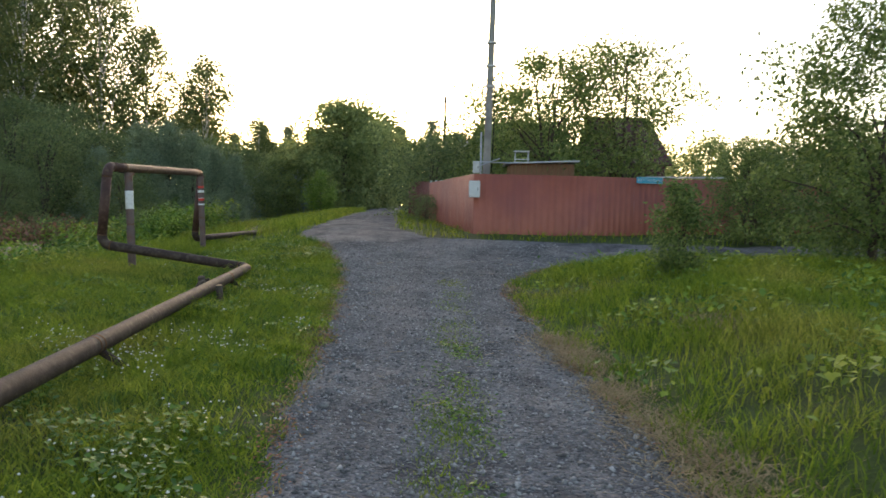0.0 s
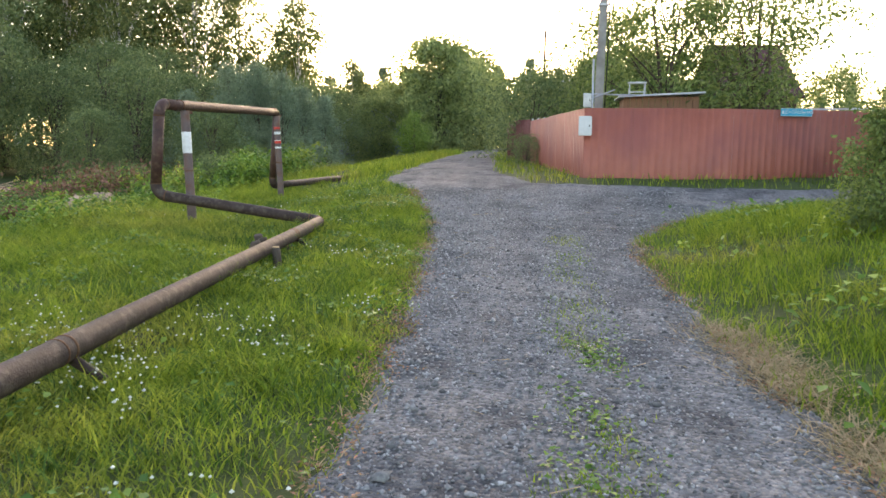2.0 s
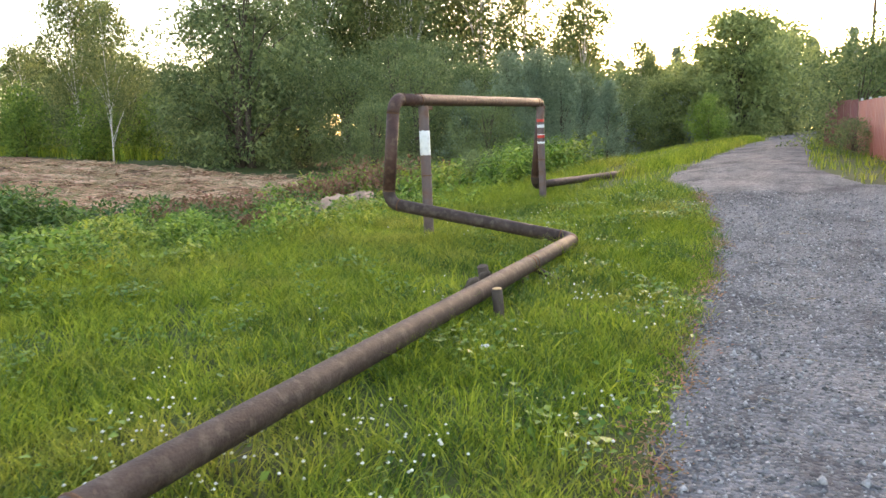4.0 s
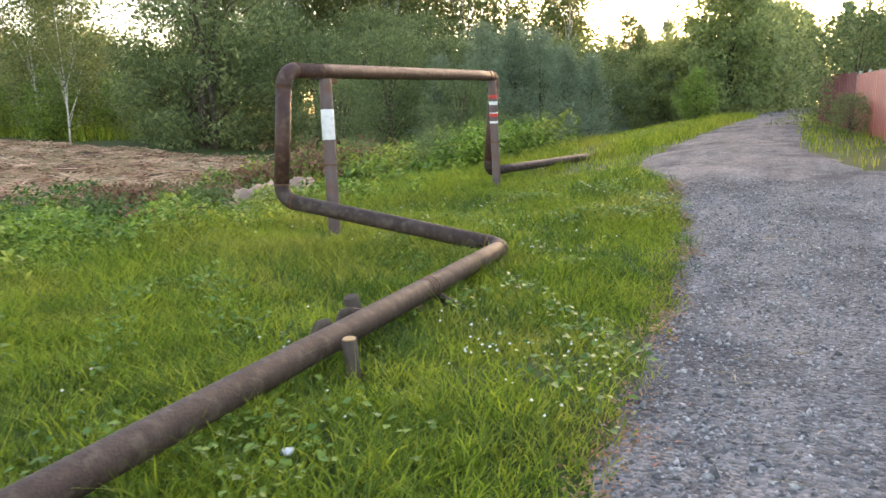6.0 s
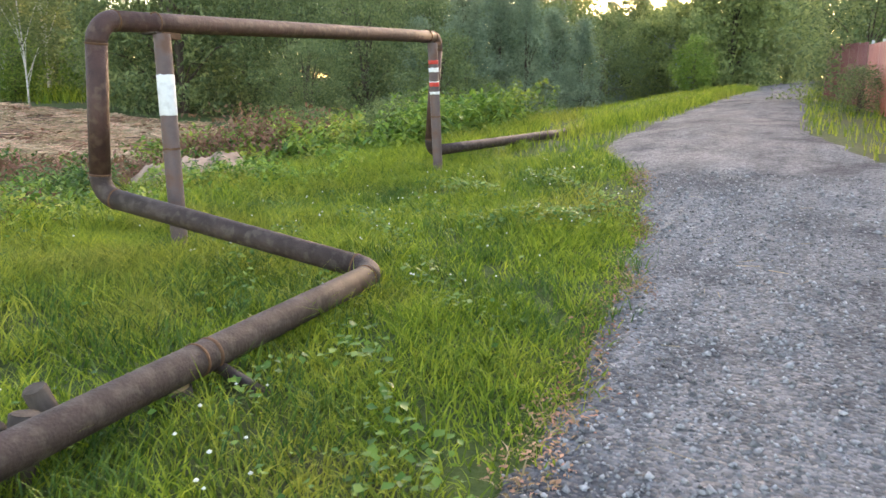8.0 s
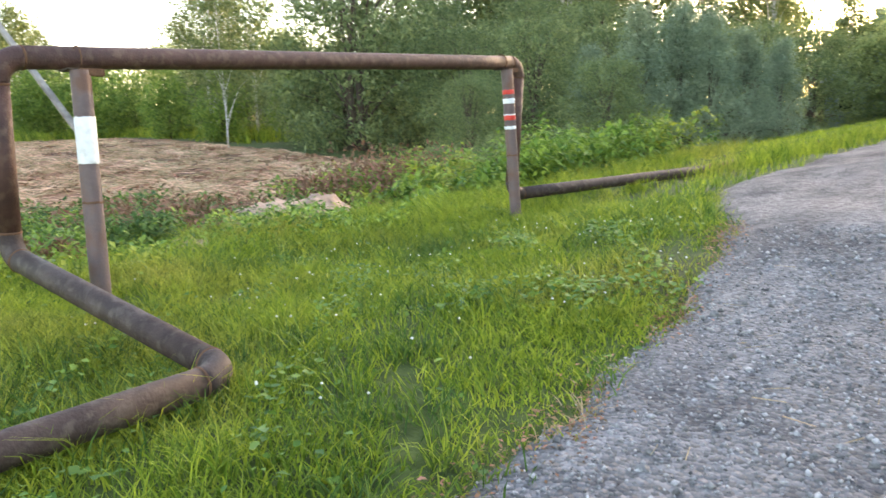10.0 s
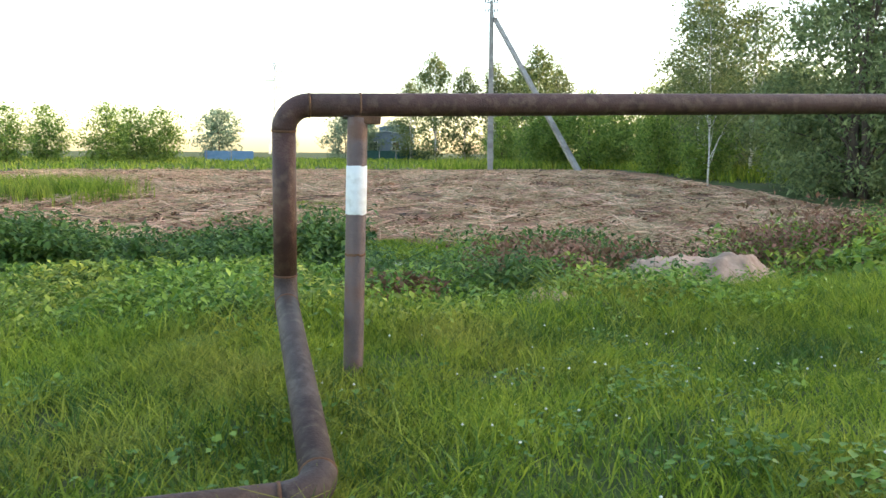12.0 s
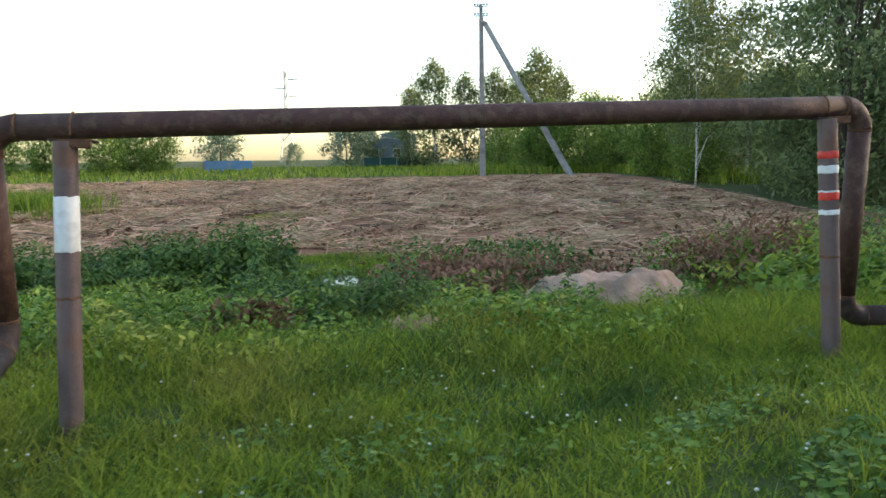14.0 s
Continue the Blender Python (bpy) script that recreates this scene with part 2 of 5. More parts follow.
def box(bm, size, at=(0, 0, 0), turn=(0, 0, 0), bevel=0.0):
    m = pose(*at, *turn) @ Matrix.Diagonal((*size, 1))
    made = bmesh.ops.create_cube(bm, size=1, matrix=m)["verts"]
    if bevel:
        edges = list({e for v in made for e in v.link_edges})
        bmesh.ops.bevel(bm, geom=edges, offset=bevel, segments=2, affect="EDGES")
    return bm


def tube(bm, points, radii, sides=10, caps=True):
    """A tapered tube along points."""
    pts = [Vector(p) for p in points]
    if not hasattr(radii, "__len__"):
        radii = [radii] * len(pts)
    side = None
    rings = []
    for i, p in enumerate(pts):
        d = (pts[min(i + 1, len(pts) - 1)] - pts[max(i - 1, 0)]).normalized()
        if side is None:
            side = d.cross(Vector((0, 0, 1)) if abs(d.z) < 0.9 else Vector((1, 0, 0))).normalized()
        side = (side - d * side.dot(d)).normalized()
        up = d.cross(side)
        rings.append([bm.verts.new(p + (side * math.cos(a) + up * math.sin(a)) * radii[i]) for a in (math.tau * k / sides for k in range(sides))])
    for a, b in zip(rings, rings[1:]):
        for k in range(sides):
            bm.faces.new((a[k], a[(k + 1) % sides], b[(k + 1) % sides], b[k]))
    if caps:
        bm.faces.new(rings[0][::-1])
        bm.faces.new(rings[-1])
    return bm


def arc(a, corner, b, radius, steps=8):
    """Points of a rounded corner between the directions to a and to b."""
    a, c, b = Vector(a), Vector(corner), Vector(b)
    u, v = (a - c).normalized(), (b - c).normalized()
    half = u.angle(v) / 2
    cut = radius / math.tan(half)
    p, q = c + u * cut, c + v * cut
    centre = c + (u + v).normalized() * (radius / math.sin(half))
    e, f = p - centre, q - centre
    total = e.angle(f)
    axis = e.cross(f).normalized()
    return [centre + Matrix.Rotation(total * k / steps, 3, axis) @ e for k in range(steps + 1)]


def smooth01(t):
    t = np.clip(t, 0, 1)
    return t * t * (3 - 2 * t)


def ripple(x, y, f, seed=0.0):
    """A cheap smooth unevenness in -1..1."""
    return (np.sin(x * f * 1.3 + 1.7 * np.sin(y * f * 0.7 + seed)) + np.sin(y * f * 1.1 + 1.3 * np.sin(x * f * 0.9 + 2 * seed)) + np.sin((x + y) * f * 2.3 + seed)) / 3


ROAD_Y = [-6, 0, 7, 13, 16, 18, 20, 30, 60, 120]
ROAD_Z = [-0.20, -0.15, -0.05, 0.10, 0.25, 0.48, 0.64, 0.85, 1.15, 1.4]


def height(x, y):
    """The ground's height: the road climbs away, a bank on one side, a ditch and a rising field on the other."""
    x, y = np.asarray(x, float), np.asarray(y, float)
    road = np.interp(y, ROAD_Y, ROAD_Z)
    verge = np.interp(y, [-6, 0, 7, 13, 17, 19, 25, 40, 100], [-0.1, -0.05, 0.0, 0.1, 0.02, 0.15, 0.5, 0.9, 1.2])
    z = road + (verge - road) * smooth01((-x - 3.0) / 3.0)
    field = np.interp(-x, [8, 9, 12, 16, 19, 24, 30, 45, 58, 80, 200], [0.0, -0.08, -0.5, -0.72, -0.6, -0.4, -0.05, 0.4, 0.45, 0.7, 1.0])
    field = field + 0.6 * smooth01((y - 24) / 20) * smooth01((30 + x) / 20)
    z = z + (field - z) * smooth01((-x - 6.5) / 3.0)
    bank = 0.38 * smooth01((x - 1.3) / 1.8) * smooth01((15.6 - y) / 3.5)
    z = z + bank + 0.03 * ripple(x, y, 1.4) * smooth01((np.abs(x) - 1.2) / 1.5) + 0.012 * ripple(x, y, 5.0, 2.0)
    return z


LEFT_Y = [-6, 4.3, 5.3, 7, 9.2, 11, 12.8, 14, 16.3, 17.5, 19.3, 21, 30, 48, 120]
LEFT_X = [-0.85, -0.93, -1.08, -1.18, -1.38, -1.62, -1.8, -1.98, -2.42, -2.8, -3.7, -4.1, -4.5, -5.5, -9]
RIGHT_Y = [-6, 4, 6.2, 8.3, 11.5, 13, 14.5, 16, 17, 18.3, 19, 21.7, 24, 46, 120]
RIGHT_X = [1.45, 1.37, 1.22, 1.05, 0.88, 1.05, 1.65, 2.7, 4.1, 4.1, -0.6, -1.4, -1.65, -3.2, -6.6]


def road_depth(x, y):
    """Metres inside the gravel's edge; below zero outside it."""
    x, y = np.asarray(x, float), np.asarray(y, float)
    main = np.minimum(x - np.interp(y, LEFT_Y, LEFT_X), np.interp(y, RIGHT_Y, RIGHT_X) - x)
    side = np.minimum(np.minimum(y - (16.95 + 0.03 * x), 18.4 + 0.02 * (x - 3) - y), x - 0.0)
    return np.maximum(main, side) + 0.07 * ripple(x, y, 4.0) + 0.015 * ripple(x, y, 13.0, 1.0)


def field_depth(x, y):
    """Metres inside the mown field's edge."""
    near = -x - (19.5 - 0.55 * np.clip(y - 15, 0, 14) + 0.9 * ripple(x, y, 0.5))
    far = 54 + x + 0.25 * (y - 25) + 1.5 * ripple(x, y, 0.3, 1.0)
    return np.minimum(np.minimum(near, far), np.minimum(y + 6, 31 + 0.12 * (-x - 15) - y))


def sheet(name, x0, x1, y0, y1, step, depth, mat, lift, slope):
    """A surface laid on the ground inside depth(x, y) > 0, whose edge dives under the ground."""
    xs, ys = np.arange(x0, x1 + step, step), np.arange(y0, y1 + step, step)
    gx, gy = np.meshgrid(xs, ys)
    d = depth(gx, gy)
    gz = height(gx, gy) + np.clip(d * slope, -0.08, lift)
    keep = np.maximum.reduce([d[:-1, :-1], d[1:, :-1], d[:-1, 1:], d[1:, 1:]]) > -2.5 * step
    idx = np.arange(gx.size).reshape(gx.shape)
    quads = np.stack([idx[:-1, :-1], idx[:-1, 1:], idx[1:, 1:], idx[1:, :-1]], -1)[keep]
    used = np.unique(quads)
    remap = np.zeros(gx.size, int)
    remap[used] = np.arange(len(used))
    verts = np.stack([gx.ravel(), gy.ravel(), gz.ravel()], -1)[used]
    return part(name, mesh_from(name, verts, remap[quads], True), mat)


# ---- ground ----
def graded(a, b, near0, near1, fine, grow=1.25):
    out = list(np.arange(near0, near1 + fine / 2, fine))
    step, v = fine, near1
    while v < b:
        step *= grow
        v += step
        out.append(v)
    step, v = fine, near0
    while v > a:
        step *= grow
        v -= step
        out.insert(0, v)
    return np.array(out)


gx, gy = np.meshgrid(graded(-1500, 1500, -24, 9, 0.16), graded(-1500, 1500, -2, 26, 0.16))
idx = np.arange(gx.size).reshape(gx.shape)
quads = np.stack([idx[:-1, :-1], idx[:-1, 1:], idx[1:, 1:], idx[1:, :-1]], -1).reshape(-1, 4)
ground = part("ground", mesh_from("ground", np.stack([gx.ravel(), gy.ravel(), height(gx, gy).ravel()], -1), quads, True), M_SOIL)
tagged(ground, "uneven grassy ground reaching to the horizon", "ground", kind="structure")
road = sheet("road", -6, 26, -6, 30, 0.09, road_depth, M_GRAVEL, 0.02, 0.12)
tagged(road, "grey crushed-stone track with worn wheel ruts", "road", kind="structure")
far_road = sheet("road_far", -10, 0, 29.5, 110, 0.35, road_depth, M_GRAVEL, 0.03, 0.12)
tagged(far_road, "grey gravel track climbing towards the trees", "road", kind="structure")
field = sheet("field", -75, -10, -8, 36, 0.3, field_depth, M_MULCH, 0.03, 0.1)
tagged(field, "mown field covered in brown cut stalks", "field", kind="structure")


def hz(x, y):
    return float(height(x, y))


# ---- the gas pipe ----
R = 0.078


def pipe_run(parent, a, b, mat, label=""):
    """A straight length with slight sag and a bead of weld at either end."""
    a, b = Vector(a), Vector(b)
    n = max(2, int((b - a).length / 0.6))
    bm = bmesh.new()
    tube(bm, [a.lerp(b, k / n) for k in range(n + 1)], R, 28)
    return part("pipe_length", bm, mat, parent, label, True)


def weld_ring(parent, at, along, wide=0.008):
    along = Vector(along).normalized()
    bm = bmesh.new()
    prof = [(-1.0, 0.0), (-0.5, 0.005), (0.5, 0.005), (1.0, 0.0)]
    tube(bm, [Vector(at) + along * wide * u for u, _ in prof], [R + v for _, v in prof], 24, False)
    return part("weld_seam", bm, M_RUST, parent, "", True)


def gas_pipe():
    A = (-2.05, -2.5, 0.10)
    B = (-3.42, 13.32, 0.24)       # turns away from the track
    C = (-5.84, 13.15, 0.60)        # turns up
    D = (-5.73, 13.16, 1.895)       # top of the arch
    E = (-6.05, 18.95, 2.03)
    F = (-6.20, 18.98, 0.45)        # back to the ground
    G = (-5.75, 23.3, 0.46)
    H = (-5.45, 33.0, 0.86)
    I = (-6.3, 52.0, 1.08)
    pts = [Vector(p) for p in (A, B, C, D, E, F, G, H, I)]
    thing = empty("gas_pipe", (-3.4, 13.3, 0), "rusty brown gas pipe bent into an arch beside the track", "pipe")
    thing.location = (0, 0, 0)
    ends = {}
    for i in range(1, 8):
        rad = 0.17 if i < 6 else 1.5
        pa = arc(pts[i - 1], pts[i], pts[i + 1], rad, 10)
        ends[i] = (pa[0], pa[-1])
        bm = tube(bmesh.new(), pa, R + 0.001, 28)
        part("elbow", bm, M_PIPE if i in (1, 2, 5) else M_PIPE_DARK, thing, "", True)
        if i < 6:
            weld_ring(thing, pa[0], pts[i] - pts[i - 1])
            weld_ring(thing, pa[-1], pts[i + 1] - pts[i])
    for i in range(8):
        a = pts[0] if i == 0 else ends[i][1]
        b = pts[8] if i == 7 else ends[i + 1][0]
        pipe_run(thing, a, b, M_PIPE_DARK if i in (2, 3, 4) else M_PIPE_FAR if i > 5 else M_PIPE, "dark brown painted length" if i in (2, 3, 4) else "pale ochre length" if i > 5 else "")
    a, b = pts[0], ends[1][0]
    for y in (6.36, 11.66):
        k = (y - a.y) / (b.y - a.y)
        p = a.lerp(b, k)
        weld_ring(thing, p, b - a, 0.012)
        foot = Vector((p.x + 0.30, p.y + 0.08, hz(p.x + 0.30, p.y + 0.08) - 0.03))
        bm = tube(bmesh.new(), [p + Vector((0.02, 0.01, -0.05)), foot], [0.032, 0.026], 10)
        part("support_leg", bm, M_PIPE, thing, "slanting rod welded under the pipe", True)
        bm = tube(bmesh.new(), [p - (b - a).normalized() * 0.10, p - (b - a).normalized() * 0.085], R + 0.004, 24)
        part("wire_band", bm, M_RUST, thing, "", True)
    # pale scrape marks
    for q, d in ((Vector((-4.23, 13.335, 0.36)), 1), (Vector((-5.0, 13.257, 0.47)), 1)):
        part("scrape_mark", box(bmesh.new(), (0.012, 0.006, 0.05), (q.x, q.y - R * 0.93, q.z + 0.02), (20, 20, 0), 0.002), M_WHITE, thing)
    # rag and rope wrapped on the pipe beside the stump
    for k, y in enumerate((10.35, 10.62)):
        p = a.lerp(b, (y - a.y) / (b.y - a.y))
        bm = tube(bmesh.new(), [p + Vector((-0.16, 0, -0.08)), p + Vector((-0.11, 0.02, 0.05)), p + Vector((-0.05, 0.0, 0.085))], [0.05, 0.045, 0.02], 8)
        part("bark_scrap", bm, M_BARK, thing, "", True)
    return thing


gas_pipe()


def support_post(x, y, top, bands, label, lean=(0, 0)):
    ground_z = hz(x, y)
    thing = empty("pipe_support_post", (x, y, ground_z - 0.1), label, "post", "pipe supports")
    thing.rotation_euler = (radians(lean[0]), radians(lean[1]), 0)
    r = 0.066

    def ring(name, z0, z1, mat, out, lbl=""):
        bm = tube(bmesh.new(), [(0, 0, z0), (0, 0, z0 + 0.004), (0, 0, z1 - 0.004), (0, 0, z1)], [r + out * 0.5, r + out, r + out, r + out * 0.5], 28)
        for v in bm.verts:
            if name != "shaft":
                v.co.z += 0.004 * math.sin(v.co.x * 90) + 0.003 * math.sin(v.co.y * 140)
        return part(name, bm, mat, thing, lbl, True)

    base = ground_z - 0.1
    ring("shaft", 0, top - base, M_POST, 0.0)
    ring("joint_ring", 0.92, 0.935, M_RUST, 0.002)
    for name, z0, z1, mat, lbl in bands:
        ring(name, z0 - base, z1 - base, mat, 0.0025, lbl)
    part("saddle_plate", box(bmesh.new(), (0.16, 0.24, 0.012), (-0.05, 0.03, top - base + 0.008), (0, 0, 0), 0.002), M_PIPE, thing)
    part("saddle_angle", box(bmesh.new(), (0.05, 0.17, 0.05), (0.03, 0.06, top - base - 0.012), (0, 0, 0), 0.004), M_RUST, thing)
    pts = [Vector((-0.09 + (R + 0.006) * math.cos(a), 0.02, top - base + 0.09 + (R + 0.006) * math.sin(a))) for a in np.linspace(-0.9, math.pi + 0.9, 16)]
    part("clamp_rod", tube(bmesh.new(), pts, 0.006, 6), M_RUST, thing, "", True)
    return thing


support_post(-5.49, 13.58, 1.815, [("white_band", 1.195, 1.508, M_WHITE, "white painted band with specks")],
             "mauve-brown steel post with a white painted band under the pipe", (-1.6, -2.8))
support_post(-5.90, 18.70, 1.94, [("red_tape", 1.665, 1.715, M_RED, "red tape"), ("white_patch", 1.56, 1.615, M_WHITE, "torn white paper"),
                                ("red_tape", 1.37, 1.425, M_RED, "red tape"), ("white_trim", 1.425, 1.437, M_WHITE, ""), ("white_tape", 1.265, 1.30, M_WHITE, "white tape")],
             "mauve-brown steel post with red and white tape bands", (3.0, -1.2))


def stump(x, y, r, h, lean, label, cut=M_WOOD, cut_label="freshly sawn pale wood"):
    z = hz(x, y) - 0.05
    thing = empty("wooden_stump", (x, y, z), label, "stump", "cut stumps")
    thing.rotation_euler = (radians(lean), radians(-lean * 0.6), 0.4)
    bm = bmesh.new()
    tube(bm, [(0, 0, 0), (0.004, 0, h * 0.5), (0, 0.003, h)], [r * 1.15, r, r * 0.98], 14)
    for v in bm.verts:
        v.co.x += 0.005 * math.sin(v.co.z * 60 + v.co.y * 70)
    part("bark", bm, M_BARK, thing, "", True)
    part("cut_face", tube(bmesh.new(), [(0, 0, h - 0.002), (0, 0, h + 0.006)], [r * 0.9, r * 0.85], 14), cut, thing, cut_label)


stump(-2.98, 10.25, 0.042, 0.30, 4, "short sawn stump standing against the pipe")
stump(-3.28, 11.5, 0.05, 0.10, 12, "low sawn stump in the grass behind the pipe")
stump(-3.34, 10.72, 0.06, 0.31, -10, "dark splintered stump behind the pipe", M_BARK, "blackened broken top")
stump(-3.42, 11.0, 0.05, 0.34, 16, "dark leaning stump behind the pipe", M_BARK, "blackened broken top")


# ---- the yard across the junction ----
def sheet_fence(name, runs, mat, tall, label):
    thing = empty(name, (0, 0, 0), label, "fence")
    for (x0, y0), (x1, y1) in runs:
        length = math.hypot(x1 - x0, y1 - y0)
        ux, uy = (x1 - x0) / length, (y1 - y0) / length
        nx, ny = uy, -ux
        count = max(1, round(length / 1.15))
        for k in range(count):
            s0, s1 = length * k / count, length * (k + 1) / count - 0.004
            prof, s = [], s0
            while s < s1 - 1e-6:
                for ds, d in ((0, 0.0), (0.10, 0.0), (0.115, 0.012), (0.155, 0.012)):
                    if s + ds <= s1:
                        prof.append((s + ds, d))
                s += 0.17
            prof.append((s1, 0.0))
            sag = random.uniform(-0.012, 0.012)
            vs = []
            for s_, d in prof:
                x, y = x0 + ux * s_ + nx * d, y0 + uy * s_ + ny * d
                g = hz(x0 + ux * (s0 + s1) / 2, y0 + uy * (s0 + s1) / 2)
                top = np.interp(s_, [0, length], [FENCE_Z, FENCE_Z]) if mat is M_FENCE else g + tall
                vs.append(((x, y, g - 0.06), (x, y, top + sag)))
            verts = [v for pair in vs for v in pair]
            verts += [(x - nx * 0.003, y - ny * 0.003, z) for x, y, z in verts]
            n, m = len(vs), len(vs) * 2
            faces = []
            for i in range(n - 1):
                faces.append((2 * i, 2 * i + 2, 2 * i + 3, 2 * i + 1))
                faces.append((m + 2 * i + 1, m + 2 * i + 3, m + 2 * i + 2, m + 2 * i))
                faces.append((2 * i + 1, 2 * i + 3, m + 2 * i + 3, m + 2 * i + 1))
            part("panel", mesh_from("panel", verts, faces), mat, thing)
            px, py = x0 + ux * (s0 + 0.08) - nx * 0.06, y0 + uy * (s0 + 0.08) - ny * 0.06
            part("fence_post", box(bmesh.new(), (0.06, 0.06, tall - 0.05), (px, py, hz(px, py) + tall / 2 - 0.05)), M_METAL, thing)
    return thing


FENCE_Z = 2.16
sheet_fence("sheet_metal_fence", [((0.55, 20.15), (3.72, 20.25)), ((3.72, 20.25), (14.0, 24.6)), ((-0.85, 28.6), (0.55, 20.15))], M_FENCE, 1.5,
            "brick-red profiled sheet metal fence round a yard corner")
sheet_fence("sheet_metal_fence", [((-1.9, 34.0), (-0.86, 28.65))], M_FENCE_DARK, 1.4, "dark maroon profiled sheet fence along the track")


def power_pole(x, y, tall, lean, label, wide=0.22):
    z = hz(x, y) - 0.3
    thing = empty("power_pole", (x, y, z), label, "pole")
    thing.rotation_euler = (0, radians(lean), 0)
    bm = bmesh.new()
    box(bm, (1, 1, 1), (0, 0, 0.5), bevel=0.08)
    for v in bm.verts:
        w = wide * (1 - 0.41 * v.co.z)
        v.co = Vector((v.co.x * w, v.co.y * w, v.co.z * tall))
    part("shaft", bm, M_CONCRETE, thing)
    for h in (tall - 0.15, tall - 0.75):
        part("crossarm", tube(bmesh.new(), [(-0.45, 0, h), (0.45, 0, h)], 0.03, 8), M_METAL, thing)
        for s in (-0.4, -0.2, 0.2, 0.4):
            bm = tube(bmesh.new(), [(s, 0, h), (s, 0, h + 0.06), (s, 0, h + 0.07), (s, 0, h + 0.17), (s, 0, h + 0.2)], [0.012, 0.012, 0.045, 0.05, 0.02], 8)
            part("insulator", bm, M_BLACK, thing, "", True)
    for h in (tall * 0.55, tall * 0.62, tall * 0.7):
        part("strap", box(bmesh.new(), (0.24, 0.24, 0.05), (0, 0, h), bevel=0.005), M_METAL, thing)
    part("cable", tube(bmesh.new(), [(0.13, -0.1, tall - 0.8), (0.12, -0.12, tall * 0.7), (0.14, -0.12, tall * 0.4), (0.13, -0.13, tall * 0.25)], 0.014, 6), M_BLACK, thing, "", True)
    return thing


power_pole(0.86, 21.2, 7.6, 1.2, "tall weathered concrete power pole behind the red fence")
p2 = power_pole(-52.8, 26.2, 11.6, -0.3, "tall concrete power pole at the mown field", 0.42)
p2.rotation_euler.z = radians(80)


def brace():
    foot, top = Vector((-47.9, 30.9, hz(-47.9, 30.9) - 0.2)), Vector((-52.7, 26.3, 10.6))
    thing = empty("pole_brace", (0, 0, 0), "leaning concrete brace of the field power pole", "brace")
    part("beam", tube(bmesh.new(), [foot, top], [0.23, 0.17], 4), M_CONCRETE, thing)
    part("bracket", box(bmesh.new(), (0.4, 0.3, 0.08), top, (0, 0, 30), 0.01), M_METAL, thing)


brace()


def meter_box(x, y, z, w, d, h, mat, name, label):
    thing = empty(name, (x, y, z), label, "box")
    part("case", box(bmesh.new(), (w, d, h), (0, 0, 0), bevel=0.015), mat, thing)
    part("door", box(bmesh.new(), (w * 0.88, 0.012, h * 0.88), (0, -d / 2 - 0.005, 0), bevel=0.004), mat, thing)
    part("lock", box(bmesh.new(), (0.02, 0.02, 0.05), (w * 0.3, -d / 2 - 0.018, 0), bevel=0.004), M_BLACK, thing)
    part("bracket", box(bmesh.new(), (w * 0.5, 0.1, 0.03), (0, d / 2 + 0.04, h * 0.3), bevel=0.003), M_METAL, thing)


meter_box(0.56, 20.02, 1.78, 0.28, 0.17, 0.42, M_BOX, "meter_box", "pale grey electricity meter box hung on the fence")
meter_box(0.60, 20.28, 2.34, 0.17, 0.13, 0.30, M_METAL, "junction_box", "small blue-grey junction box above the fence")
mast = empty("cable_mast", (0.72, 20.4, hz(0.72, 20.4)), "thin steel cable mast with stays above the fence", "mast")
part("tube", tube(bmesh.new(), [(0, 0, 0), (0, 0, 2.6)], 0.022, 8), M_METAL, mast, "", True)
part("stay", tube(bmesh.new(), [(-0.2, 0.1, 1.85), (1.0, 0.6, 1.85)], 0.02, 6), M_METAL, mast)
part("stay", tube(bmesh.new(), [(-0.1, 0.05, 1.72), (0.5, 0.3, 1.95)], 0.018, 6), M_METAL, mast)


def street_sign():
    ux, uy = 10.28, 4.35
    n = math.hypot(ux, uy)
    ux, uy = ux / n, uy / n
    x, y = 3.72 + ux * 1.55 + uy * 0.05, 20.25 + uy * 1.55 - ux * 0.05
    ang = math.degrees(math.atan2(uy, ux))
    thing = empty("street_sign", (x, y, 2.10), "turquoise enamel street sign fixed to the red fence", "sign")
    thing.rotation_euler = (0, 0, radians(ang))
    part("plate", box(bmesh.new(), (0.82, 0.012, 0.17), (0, 0, 0), bevel=0.004), M_BLUE, thing)
    text = bpy.data.curves.new("lettering", "FONT")
    text.body, text.size, text.align_x, text.align_y, text.extrude = "ЦЕНТРАЛЬНАЯ", 0.105, "CENTER", "CENTER", 0.001
    text.materials.append(M_WHITE)
    letters = new("lettering", text)
    letters.parent = thing
    letters.matrix_local = pose(0.04, -0.0085, 0, 90, 0, 0)
    letters["label"] = "white street name lettering"
    part("lettering_bar", box(bmesh.new(), (0.05, 0.004, 0.06), (-0.36, -0.008, 0)), M_WHITE, thing, "unreadable white mark")
    for w in (-1, 1):
        part("border", box(bmesh.new(), (0.81, 0.004, 0.008), (0, -0.008, 0.077 * w)), M_WHITE, thing, "thin white border line")
    for u in (-0.38, 0.38):
        part("screw", tube(bmesh.new(), [(u, -0.006, 0), (u, -0.012, 0)], 0.008, 8), M_METAL, thing)


street_sign()


